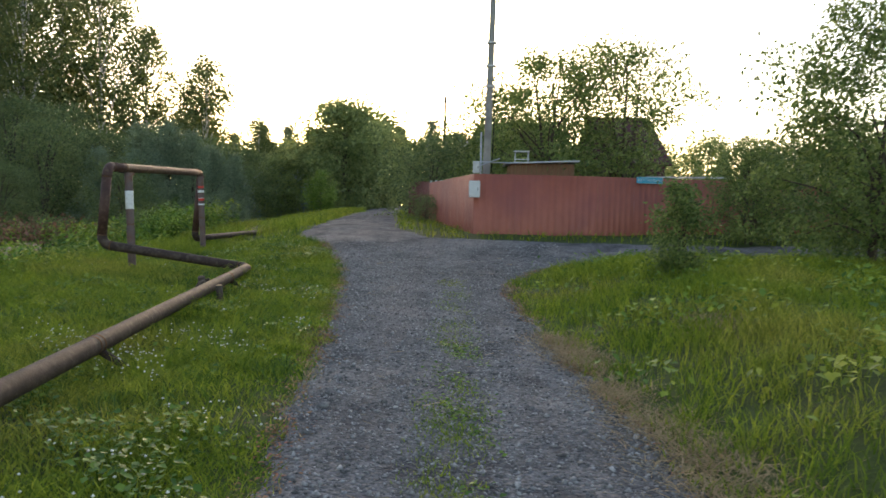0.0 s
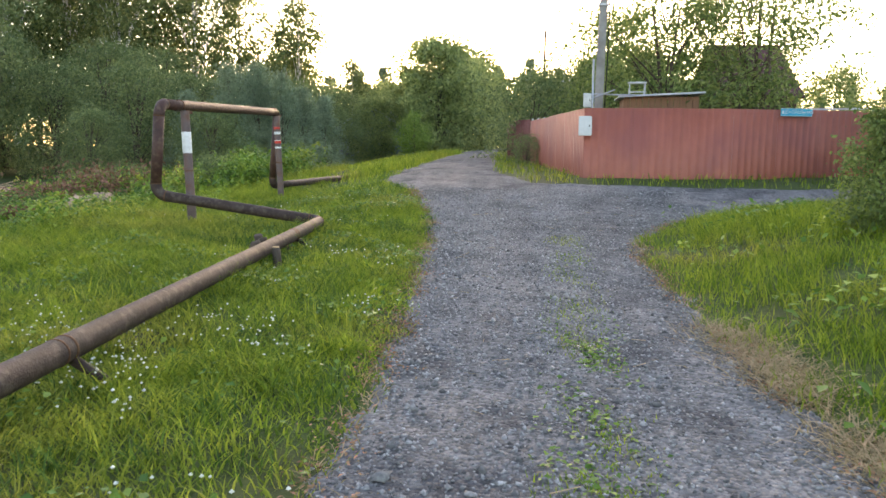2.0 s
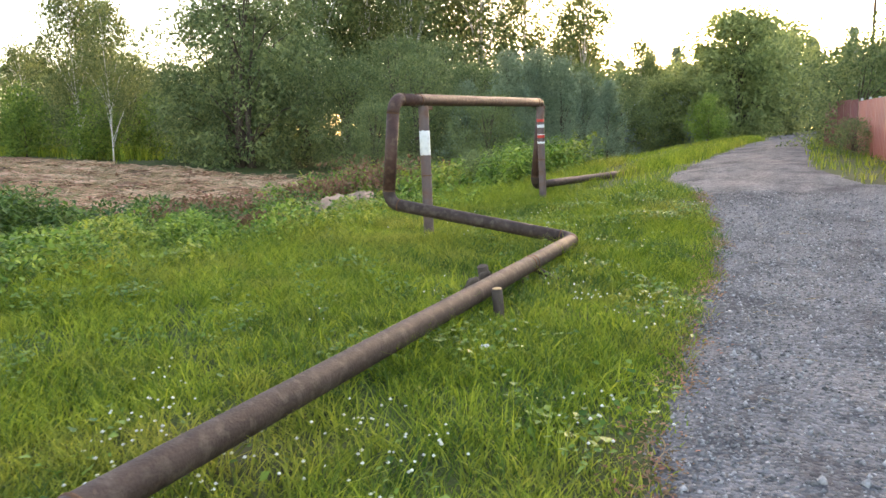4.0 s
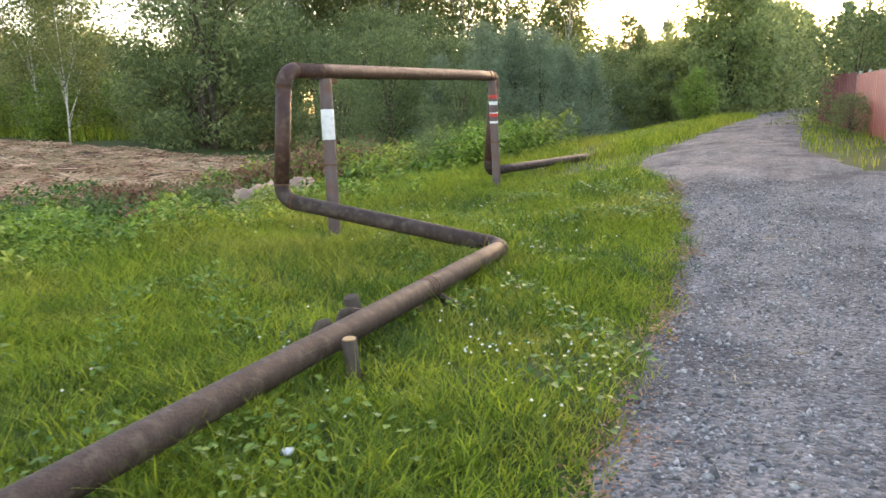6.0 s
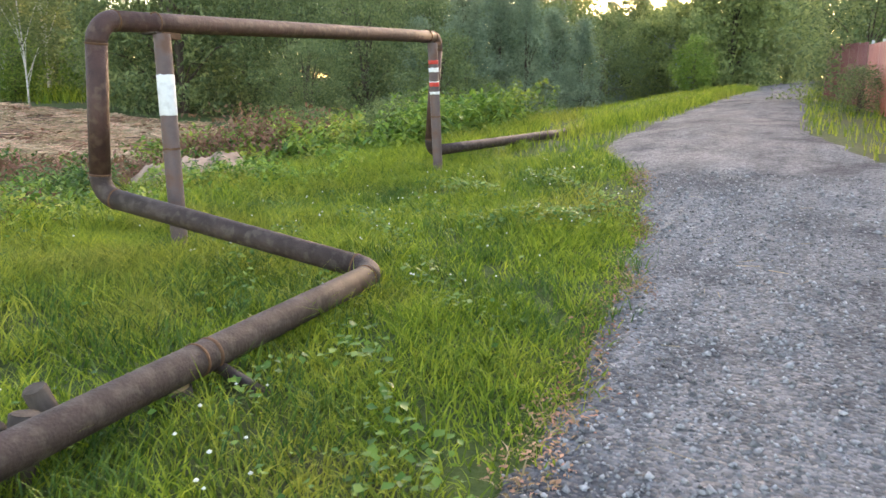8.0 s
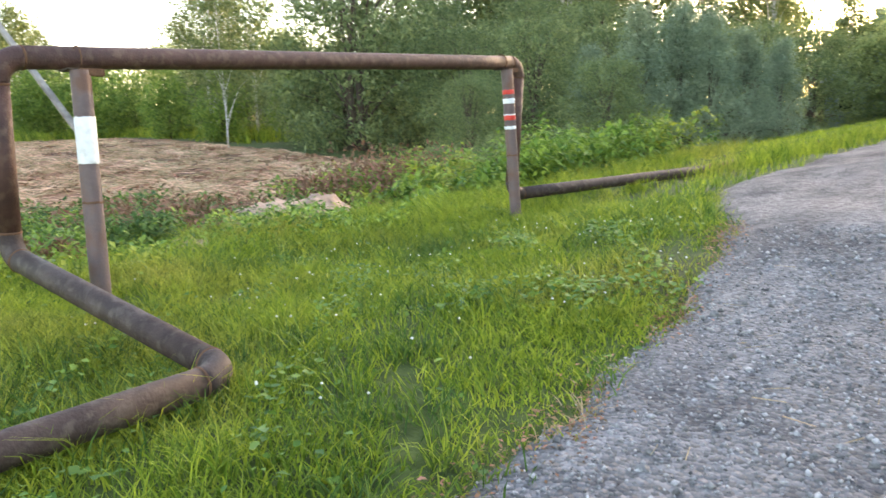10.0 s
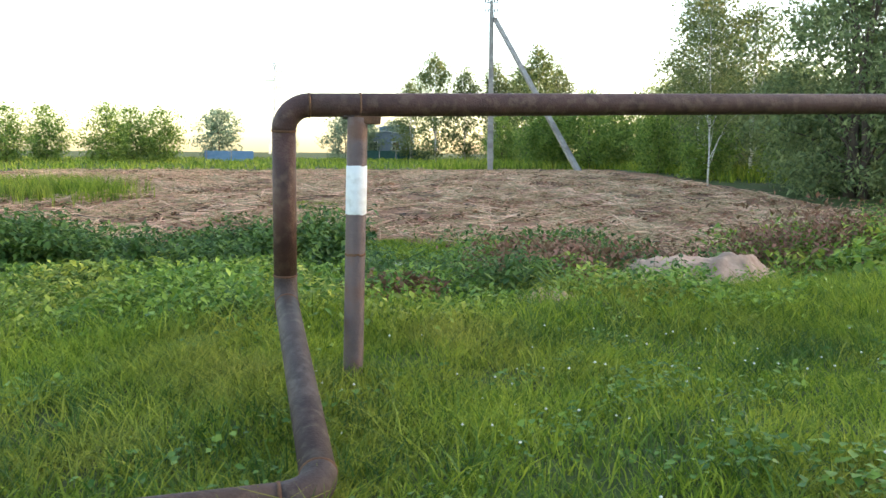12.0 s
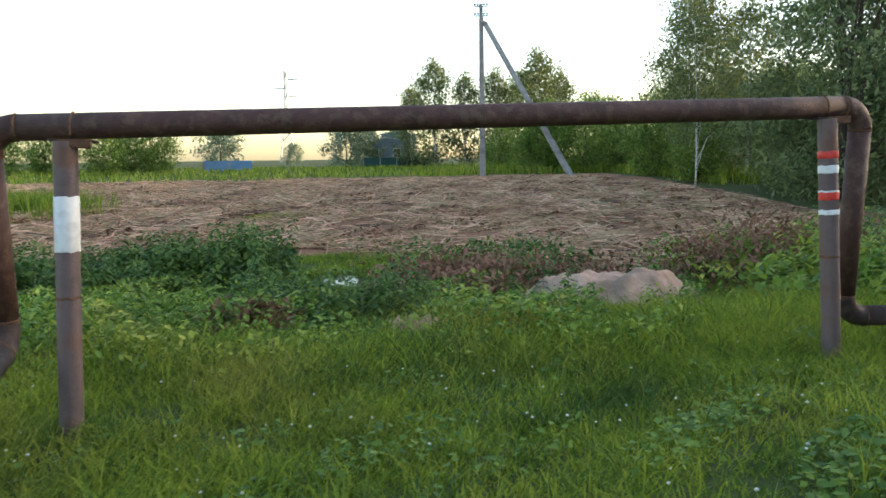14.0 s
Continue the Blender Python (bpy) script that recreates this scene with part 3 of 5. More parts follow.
def shed(x, y):
    thing = empty("shed", (x, y, hz(x, y)), "low brown board shed with a flat roof in the yard", "shed")
    for k in range(12):
        part("board", box(bmesh.new(), (0.158, 0.03, 1.95), (-0.92 + k * 0.167, -0.7, 0.975), bevel=0.004), M_BOARD, thing)
    part("side_wall", box(bmesh.new(), (0.04, 1.4, 1.9), (-0.99, 0.02, 0.95)), M_BOARD, thing)
    part("side_wall", box(bmesh.new(), (0.04, 1.4, 1.9), (0.99, 0.02, 0.95)), M_BOARD, thing)
    part("roof", box(bmesh.new(), (2.3, 1.8, 0.05), (0, 0, 2.0), (0, -2.5, 0), 0.01), M_SLATE, thing, "grey flat roof sheet")
    return thing


shed(2.8, 25.6)
lean_to = empty("lean_to", (7.6, 24.6, hz(7.6, 24.6)), "low lean-to with a pale flat roof behind the red fence", "shed")
part("roof", box(bmesh.new(), (3.0, 1.3, 0.05), (0, 0, 1.62), (2, -1.5, 23), 0.012), M_SLATE, lean_to, "pale flat roof sheet")
for u in (-1.35, 1.35):
    for w in (-0.5, 0.5):
        ca, sa = math.cos(radians(23)), math.sin(radians(23))
        part("post", box(bmesh.new(), (0.08, 0.08, 1.62), (u * ca - w * sa, u * sa + w * ca, 0.80), (0, 0, 23), 0.006), M_BOARD, lean_to)
fr = empty("metal_frame", (2.2, 25.5, hz(3.1, 25.6) + 2.0), "small grey metal frame standing on the shed roof", "frame")
for sx in (-0.2, 0.2):
    for sy in (-0.12, 0.12):
        part("leg", tube(bmesh.new(), [(sx, sy, -0.03), (sx * 1.1, sy, 0.38)], 0.018, 6), M_METAL, fr)
part("rail", box(bmesh.new(), (0.5, 0.3, 0.04), (0, 0, 0.38), bevel=0.006), M_METAL, fr)
part("rail", box(bmesh.new(), (0.5, 0.03, 0.03), (0, -0.13, 0.12), bevel=0.006), M_METAL, fr)


def house(x, y, turn, w, d, wall_h, ridge, wall_mat, roof_mat, label, base=None):
    z = hz(x, y) if base is None else base
    thing = empty("house", (x, y, z), label, "house", "houses")
    thing.rotation_euler = (0, 0, radians(turn))
    bm = bmesh.new()
    v = [bm.verts.new(p) for p in ((-w / 2, -d / 2, 0), (w / 2, -d / 2, 0), (w / 2, -d / 2, wall_h), (0, -d / 2, ridge), (-w / 2, -d / 2, wall_h))]
    v2 = [bm.verts.new((p.co.x, d / 2, p.co.z)) for p in v]
    bm.faces.new(v)
    bm.faces.new(v2[::-1])
    for i in range(5):
        bm.faces.new((v[i], v2[i], v2[(i + 1) % 5], v[(i + 1) % 5]))
    part("wall", bm, wall_mat, thing)
    for s in (-1, 1):
        ln = math.hypot(w / 2 + 0.3, ridge - wall_h + 0.2)
        a = math.degrees(math.atan2(ridge - wall_h, w / 2))
        part("roof", box(bmesh.new(), (ln, d + 0.6, 0.08), (s * (w / 4 + 0.05), 0, (wall_h + ridge) / 2 + 0.06), (0, s * a, 0), 0.01), roof_mat, thing)
    for s in (-0.25, 0.25):
        win = part("window", box(bmesh.new(), (0.9, 0.08, 1.1), (s * w, -d / 2 - 0.02, wall_h * 0.55), bevel=0.01), M_WHITE, thing)
        part("pane", box(bmesh.new(), (0.76, 0.02, 0.96), (s * w, -d / 2 - 0.065, wall_h * 0.55)), M_WATER, win)
    return thing


house(8.5, 41.0, 100, 5.2, 2.8, 2.6, 4.9, M_ROOF, M_ROOF, "dark maroon gabled house behind the yard trees")
house(0.9, 62, 10, 5, 5, 2.6, 5.0, M_HOUSE, M_SLATE, "house with a pale blue-grey roof among trees")
house(-13.0, 62, -10, 5, 5, 2.6, 4.2, M_HOUSE, M_SLATE, "house with a pale roof glimpsed between trees")
house(-93, 23.5, 80, 5, 4, 2.9, 3.3, M_HOUSE, M_SLATE, "distant blue-grey house beyond the field")
house(-97, 25.3, 80, 4, 4, 3.8, 4.1, M_BLUEFENCE, M_BLUEFENCE, "distant blue building beyond the field")
house(-106, -26.5, 90, 5, 5, 2.4, 4.6, M_SLATE, M_FENCE, "distant house with a red roof")


def plain_fence(name, a, b, tall, mat, label):
    thing = empty(name, (0, 0, 0), label, "fence")
    n = max(2, round(math.dist(a, b) / 2.0))
    for k in range(n):
        p = Vector((*a, 0)).lerp(Vector((*b, 0)), (k + 0.5) / n)
        ang = math.degrees(math.atan2(b[1] - a[1], b[0] - a[0]))
        part("panel", box(bmesh.new(), (math.dist(a, b) / n - 0.02, 0.05, tall), (p.x, p.y, hz(p.x, p.y) + tall / 2), (0, 0, ang), 0.01), mat, thing)
        part("fence_post", box(bmesh.new(), (0.1, 0.1, tall + 0.15), (p.x - 0.95 * math.cos(radians(ang)), p.y - 0.95 * math.sin(radians(ang)), hz(p.x, p.y) + tall / 2), (0, 0, ang)), M_CONCRETE, thing)


plain_fence("blue_fence", (-78, 4.6), (-78.4, 9.1), 1.0, M_BLUEFENCE, "distant faded blue sheet fence at the field edge")
plain_fence("dark_fence", (-86.7, 20.3), (-86, 27.5), 1.1, M_NET, "distant dark green fence by the houses")


def pylon(x, y, tall):
    z = hz(x, y)
    thing = empty("lattice_pylon", (x, y, z), "distant grey lattice power pylon against the sky", "pylon")
    w0, w1 = 2.2, 0.5
    for sx in (-1, 1):
        for sy in (-1, 1):
            part("leg", tube(bmesh.new(), [(sx * w0, sy * w0, 0), (sx * w1, sy * w1, tall * 0.55), (sx * w1 * 0.8, sy * w1 * 0.8, tall)], 0.2, 4), M_METAL, thing)
    for k in range(9):
        z0, z1 = tall * k / 9, tall * (k + 1) / 9
        a, b = np.interp(z0, [0, tall * 0.55, tall], [w0, w1, w1 * 0.8]), np.interp(z1, [0, tall * 0.55, tall], [w0, w1, w1 * 0.8])
        for sx in (-1, 1):
            part("brace", tube(bmesh.new(), [(sx * a, -a, z0), (sx * b, b, z1)], 0.11, 4), M_METAL, thing)
            part("brace", tube(bmesh.new(), [(-a, sx * a, z0), (b, sx * b, z1)], 0.11, 4), M_METAL, thing)
    for h, s in ((0.72, 3.4), (0.8, -3.6), (0.9, 3.4)):
        part("arm", tube(bmesh.new(), [(0, 0, tall * h), (0, s, tall * h)], [0.22, 0.12], 4), M_METAL, thing)
    return thing


pylon(-250, 7, 28)
far_pole = empty("wooden_pole", (-0.9, 75, hz(-0.9, 75)), "distant thin dark wooden pole above the trees", "pole")
part("shaft", tube(bmesh.new(), [(0, 0, 0), (0, 0, 10.5)], [0.14, 0.1], 8), M_BARK, far_pole)
part("crossarm", box(bmesh.new(), (0.7, 0.1, 0.1), (0, 0, 10.0)), M_BARK, far_pole)


# ---- trees ----
rng = np.random.default_rng(5)


def leaf_cloud(centres, per, spread, size, droop=0.0, slim=0.45):
    """Small folded leaves round twig ends: four corners and a fold each."""
    n = len(centres) * per
    c = np.repeat(centres, per, 0) + rng.normal(0, 1, (n, 3)) * spread
    c[:, 2] -= np.abs(rng.normal(0, droop, n)) if droop else 0
    d = rng.normal(0, 1, (n, 3))
    d[:, 2] -= 0.3 + droop
    d /= np.linalg.norm(d, axis=1)[:, None]
    s = np.cross(d, rng.normal(0, 1, (n, 3)))
    s /= np.linalg.norm(s, axis=1)[:, None] + 1e-9
    k = (size * rng.uniform(0.6, 1.35, n))[:, None]
    up = np.cross(d, s)
    v = np.stack([c - d * k * 0.5, c + s * k * slim * 0.5 + up * k * 0.08, c + d * k * 0.5, c - s * k * slim * 0.5 + up * k * 0.08], 1).reshape(-1, 3)
    i = np.arange(n)[:, None] * 4
    f = np.concatenate([i + [0, 1, 2], i + [0, 2, 3]], 1).reshape(-1, 3)
    return mesh_from("crown", v, f)


def make_tree(name, tall, wide, leaf, bark, label, clusters=160, per=36, size=0.12, spread=0.28, low=0.25, shape="round", droop=0.0, limbs=22, trunk=0.0, slim=0.45, multi=1):
    """A tree at the origin: tapered trunk, limbs towards part of the twig ends, and an uneven crown of leaves."""
    thing = empty(name, (0, 0, 0), label, "tree" if tall > 3.2 else "bush")
    u = rng.uniform(0, 1, clusters)
    h = low + (1 - low) * u
    ang = rng.uniform(0, math.tau, clusters)
    if shape == "cone":
        env = (1 - u) ** 0.85 * 0.95 + 0.06
    elif shape == "column":
        env = np.sin(np.pi * np.clip(u * 0.86 + 0.12, 0, 1)) ** 0.7
    else:
        env = np.sqrt(np.clip(1 - (2 * u - 0.85) ** 2 / 1.5, 0.04, 1))
    lump = 1 + 0.28 * np.sin(ang * 3 + u * 9) + 0.18 * np.sin(ang * 5 - u * 14 + 1)
    rad = wide / 2 * env * lump * np.sqrt(rng.uniform(0.12, 1.0, clusters))
    cen = np.stack([rad * np.cos(ang), rad * np.sin(ang), h * tall], 1)
    cen[:, 2] += rng.normal(0, 0.02 * tall, clusters)
    part("crown", leaf_cloud(cen, per, np.array([spread, spread, spread * 0.75]), size, droop, slim), leaf, thing)
    tr = trunk or tall * 0.012 + 0.02
    bm = bmesh.new()
    for s in range(multi):
        o = Vector((rng.uniform(-1, 1), rng.uniform(-1, 1), 0)) * (0.06 * wide if multi > 1 else 0)
        lean = Vector((rng.uniform(-1, 1), rng.uniform(-1, 1), 0)) * (0.05 + 0.12 * (multi > 1)) * wide
        path = [o + lean * t * t + Vector((0.03 * math.sin(5 * t + s), 0.03 * math.cos(4 * t), tall * 0.93 * t - 0.15 * (t == 0))) for t in np.linspace(0, 1, 8)]
        tube(bm, path, [tr * (1 - 0.88 * t) * (1.25 if t == 0 else 1) for t in np.linspace(0, 1, 8)], 9)
    part("trunk", bm, bark, thing, "", True)
    bm = bmesh.new()
    for c in cen[rng.permutation(clusters)[:limbs]]:
        c = Vector(c)
        z0 = max(0.1 * tall, c.z - 0.22 * tall - 0.35 * math.hypot(c.x, c.y))
        a = Vector((0, 0, min(z0, tall * 0.88)))
        mid = a.lerp(c, 0.55) + Vector((0, 0, 0.04 * tall * (1 if droop == 0 else 1.5)))
        tube(bm, [a, mid, c], [tr * 0.42 * (1 - a.z / tall) + 0.008, tr * 0.2 + 0.005, 0.004], 5, False)
    tagged(part("branchwork", bm, bark, thing, "", True), kind="stuff")
    return thing


def plant(ob, x, y, scale=1.0, turn=None, label="", sink=0.0, group=""):
    m = pose(x, y, hz(x, y) - sink, 0, 0, rng.uniform(0, 360) if turn is None else turn)
    made = copy_thing(ob, m)
    made.scale = (scale, scale, scale * rng.uniform(0.94, 1.06))
    if label:
        made["label"] = label
    if group:
        made["group"] = group
    return made


def at(px_yaw, dist, cx=0.0, cy=0.0, add=0.0):
    """A place by its bearing in degrees left of +y and its distance from a spot on the track."""
    a = radians(px_yaw + add)
    return cx - dist * math.sin(a), cy + dist * math.cos(a)


def place_all(proto, rows, group):
    """The prototype itself stands at the first row, copies at the rest."""
    first = True
    for row in rows:
        (x, y), s = row[0], row[1]
        if first:
            proto.matrix_basis = pose(x, y, hz(x, y), 0, 0, 40)
            proto.scale = (s, s, s)
            proto["group"] = group
            first = False
        else:
            plant(proto, x, y, s, group=group)


V0, V37, V14 = (0.0, 0.3), (-0.45, 4.3), (-0.85, 15.0, 2.5)

# tall birches behind the scrub
tall_birch = make_tree("birch", 18, 6.5, L_BIRCH, M_BIRCH, "tall slender birch with drooping sparse foliage", 340, 36, 0.3, 0.45, 0.22, "column", 0.5, 26, 0.17)
place_all(tall_birch, [(at(a, d, *V37), s) for a, d, s in ((37, 56, 1.0), (33.5, 60, 1.06), (30.5, 55, 0.98), (28, 62, 1.05), (25.5, 57, 0.95), (22.5, 60, 0.85), (35.5, 66, 1.1), (31.5, 68, 1.12), (40, 62, 0.9))], "tall birches")
mid_birch = make_tree("birch", 11, 4.2, L_BIRCH, M_BIRCH, "medium birch with sunlit yellow-green top", 220, 36, 0.22, 0.36, 0.2, "column", 0.3, 18, 0.11)
place_all(mid_birch, [(at(17.6, 60, *V0), 1.12), (at(19.2, 58, *V37), 0.9), (at(60.4, 47, *V14), 1.0), (at(50.8, 59, *V37), 0.95), (at(14, 66, *V0), 0.75), (at(56, 70, *V37), 0.8)], "medium birches")
slim_birch = make_tree("birch", 10, 4.0, L_BIRCH, M_BIRCH, "slender young birch with a bare white trunk at the field edge", 150, 34, 0.17, 0.32, 0.3, "column", 0.25, 8, 0.05)
place_all(slim_birch, [((-41.2, 35.2), 1.0), ((-34.9, 32.4), 0.85)], "slender birches")
willow = make_tree("willow", 8.6, 7.8, L_WILLOW, M_BARK, "broad dense willow with dark grey-green foliage", 400, 40, 0.24, 0.4, 0.03, "round", 0.15, 24, 0.15, 0.35, 4)
place_all(willow, [((-28.9, 35.9), 1.15), ((-31.8, 37.6), 0.95), (at(35, 41, *V37), 0.62), (at(30, 37, *V37), 0.58), (at(31.5, 44, *V37), 0.75), (at(26, 41, *V37), 0.62), (at(22.5, 47, *V37), 0.7), (at(38, 50, *V37), 0.85), (at(45.5, 47, *V37), 0.5),
                       (at(28, 49, *V37), 0.8), (at(18.5, 45, *V37), 0.62), (at(16, 52, *V37), 0.6), (at(55, 58, *V14), 0.72), (at(57.5, 62, *V14), 0.7), (at(41.5, 55, *V37), 0.8), (at(33, 33, *V37), 0.36), (at(25, 33, *V37), 0.4), (at(53, 60, *V37), 0.7)], "willow scrub")
pine = make_tree("pine", 5.0, 3.2, L_PINE, M_BARK, "young blue-green pine with dense needles", 170, 46, 0.24, 0.24, 0.06, "cone", 0.0, 20, 0.07, 0.12)
place_all(pine, [(at(23.5, 35, *V37), 1.0), (at(21.5, 37, *V37), 1.05), (at(19.8, 36, *V37), 0.9), (at(18.2, 38, *V37), 0.85), (at(26.5, 36, *V37), 0.8), (at(16.6, 40, *V37), 0.7)], "young pines")
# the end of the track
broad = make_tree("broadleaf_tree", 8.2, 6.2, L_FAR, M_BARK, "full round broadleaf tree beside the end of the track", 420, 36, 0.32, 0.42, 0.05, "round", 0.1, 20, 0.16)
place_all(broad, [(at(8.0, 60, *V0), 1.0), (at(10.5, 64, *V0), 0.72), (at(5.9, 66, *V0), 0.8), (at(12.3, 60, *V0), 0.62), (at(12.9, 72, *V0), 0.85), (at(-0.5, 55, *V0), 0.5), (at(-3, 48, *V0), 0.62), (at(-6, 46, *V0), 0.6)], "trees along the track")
spruce = make_tree("spruce", 12, 6.0, L_PINE, M_BARK, "distant dark spruce of the forest edge", 260, 32, 0.45, 0.42, 0.06, "cone", 0.2, 10, 0.16, 0.2)
rows = []
for a in np.arange(-34, 17, 1.7):
    rows.append((at(a + rng.uniform(-0.6, 0.6), 104 + rng.uniform(-10, 16), *V0), rng.uniform(0.7, 1.05) if a > -5 else rng.uniform(0.55, 0.8)))
place_all(spruce, rows, "forest edge spruces")
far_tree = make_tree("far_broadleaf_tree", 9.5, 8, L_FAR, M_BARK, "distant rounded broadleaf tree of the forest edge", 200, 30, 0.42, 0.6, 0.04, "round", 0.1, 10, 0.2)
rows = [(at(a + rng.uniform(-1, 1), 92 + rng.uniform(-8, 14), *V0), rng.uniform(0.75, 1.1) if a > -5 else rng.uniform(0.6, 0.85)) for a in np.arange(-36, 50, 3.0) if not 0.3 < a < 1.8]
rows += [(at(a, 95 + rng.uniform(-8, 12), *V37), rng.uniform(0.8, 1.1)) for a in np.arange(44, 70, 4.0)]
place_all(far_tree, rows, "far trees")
light_tree = make_tree("young_tree", 4.6, 3.4, L_LIGHT, M_BARK, "young light green tree at the far field edge", 150, 30, 0.24, 0.32, 0.05, "round", 0.1, 10, 0.06)
rows = [(at(a + rng.uniform(-0.6, 0.6), d + rng.uniform(-4, 4), *V14), s * rng.uniform(0.85, 1.15)) for a, d, s in
        ((72, 62, 1.0), (70, 66, 1.1), (68, 64, 1.0), (66, 66, 1.15), (64.5, 62, 1.0), (62.5, 64, 1.05), (74.5, 70, 1.0), (98.4, 72, 0.9), (100.2, 74, 0.95), (102, 72, 0.95), (104.5, 78, 0.9), (107, 72, 0.8), (110, 80, 1.0), (113, 78, 0.8), (116, 84, 1.0), (120, 80, 1.1))]
rows += [(at(9.6, 44, *V0), 0.48), (at(52, 50, *V37), 0.8), (at(56, 56, *V37), 0.9), (at(48.5, 56, *V37), 0.8)]
place_all(light_tree, rows, "young trees")
far_birch = make_tree("far_birch", 12, 5, L_BIRCH, M_BIRCH, "distant birch clump beyond the field pole", 170, 34, 0.34, 0.45, 0.08, "column", 0.3, 12, 0.13)
place_all(far_birch, [(at(a, d, *V14), s) for a, d, s in ((78.8, 80, 0.88), (76.6, 82, 0.74), (74.4, 80, 0.8), (71.4, 78, 0.95), (69.8, 84, 0.85), (80.5, 86, 0.7), (58, 88, 0.8), (54, 84, 0.85))], "far birches")
dark_spruce = make_tree("dark_tree", 5.4, 4.2, L_PINE, M_BARK, "distant dark evergreen beyond the field", 130, 34, 0.3, 0.36, 0.05, "round", 0.0, 8, 0.1)
place_all(dark_spruce, [(at(85.2, 88, *V14), 1.0), (at(83.8, 90, *V14), 0.8), (at(94, 92, *V14), 1.0), (at(81.5, 92, *V14), 0.8), (at(89, 120, *V14), 0.6)], "dark evergreens")
# the yard and the near bank
yard_tree = make_tree("orchard_tree", 6.9, 6.6, L_APPLE, M_BARK, "spreading old orchard tree behind the red fence", 330, 42, 0.17, 0.30, 0.08, "round", 0.05, 36, 0.12, 0.45, 2)
place_all(yard_tree, [((3.3, 28.0), 0.84), ((6.0, 28.8), 0.93), ((2.2, 33.0), 0.75)], "orchard trees")
hedge = make_tree("hedge_bush", 3.0, 3.6, L_WILLOW, M_BARK, "rounded grey-green bush overhanging the maroon fence", 170, 40, 0.13, 0.24, 0.03, "round", 0.05, 14, 0.05, 0.4, 3)
place_all(hedge, [((-0.9, 32.0), 1.05), ((0.3, 35.0), 1.25), ((-0.5, 38.5), 0.95), ((-0.9, 26.6), 0.28), ((8.4, 20.2), 0.75), ((10.2, 20.6), 0.9), ((12.5, 22), 0.9)], "hedge bushes")
plant(hedge, -8.8, 22.0, 0.36, label="low dark green bush in the grass beyond the arch")
plant(hedge, -12.6, 24.5, 0.42, label="low tangled green bush at the field edge")
near_bush = make_tree("bush", 1.45, 0.95, L_APPLE, M_BARK, "small dark leafy bush on the grassy bank", 120, 46, 0.065, 0.10, 0.03, "column", 0.02, 16, 0.02, 0.5, 4)
place_all(near_bush, [((3.15, 10.9), 0.84)], "bank bushes")
near_tree = make_tree("apple_tree", 4.5, 4.0, L_APPLE, M_BARK, "apple tree with open crown on the grassy bank", 460, 50, 0.09, 0.17, 0.06, "round", 0.05, 40, 0.07, 0.55, 2)
place_all(near_tree, [((7.1, 13.0), 0.96), ((7.1, 18.9), 0.52)], "apple trees")


# ---- grass, weeds and litter ----
def blades(name, x, y, tall, wide, mat, label, category="grass", bend=0.5, base=None):
    """Tapered, bent blades: two base corners, two at mid height, a tip."""
    n = len(x)
    z = height(x, y) - 0.01 if base is None else base
    a = rng.uniform(0, math.tau, n)
    b = rng.uniform(0, math.tau, n)
    t = tall * rng.uniform(0.55, 1.3, n)
    w = wide * rng.uniform(0.7, 1.3, n)
    lean = t * bend * rng.uniform(0.2, 1.2, n)
    p = np.stack([x, y, z], 1)
    s = np.stack([np.cos(a), np.sin(a), 0 * a], 1) * w[:, None] / 2
    d = np.stack([np.cos(b), np.sin(b), 0 * b], 1) * lean[:, None]
    up = np.stack([0 * t, 0 * t, t], 1)
    mid = p + d * 0.35 + up * 0.55
    v = np.stack([p - s, p + s, mid + s * 0.75, mid - s * 0.75, p + d + up * 0.92], 1).reshape(-1, 3)
    i = np.arange(n)[:, None] * 5
    f = np.concatenate([i + [0, 1, 2], i + [0, 2, 3], i + [3, 2, 4]], 1).reshape(-1, 3)
    return tagged(part(name, mesh_from(name, v, f), mat), label, category, kind="stuff")


def scatter(n, x0, x1, y0, y1, keep):
    x, y = rng.uniform(x0, x1, n), rng.uniform(y0, y1, n)
    k = rng.uniform(0, 1, n) < keep(x, y)
    return x[k], y[k]


def off_road(x, y, soft=0.25):
    return np.clip((-road_depth(x, y) + 0.12) / soft, 0, 1)


def bare(x, y):
    """0 on the sand heap and its trodden foot."""
    return smooth01((np.hypot(x + 10.5, y - 18.8) - 1.5) / 0.7)


def clump(x, y, seed=0.0):
    return np.clip(0.62 + 0.5 * ripple(x, y, 1.9, seed) + 0.35 * ripple(x, y, 5.3, seed + 1), 0.08, 1)


def mounds(x, y, f, seed):
    """Rounded thickets with gaps between them, 0..1."""
    return np.clip(0.5 + 0.95 * ripple(x, y, f, seed) + 0.25 * ripple(x, y, f * 3.1, seed + 2), 0, 1)


def trail(x, y):
    """The mown and trodden way under the arch."""
    return np.exp(-((y - 16.2 - 0.25 * (x + 6)) / 1.1) ** 2) * smooth01((-x - 2) / 2)


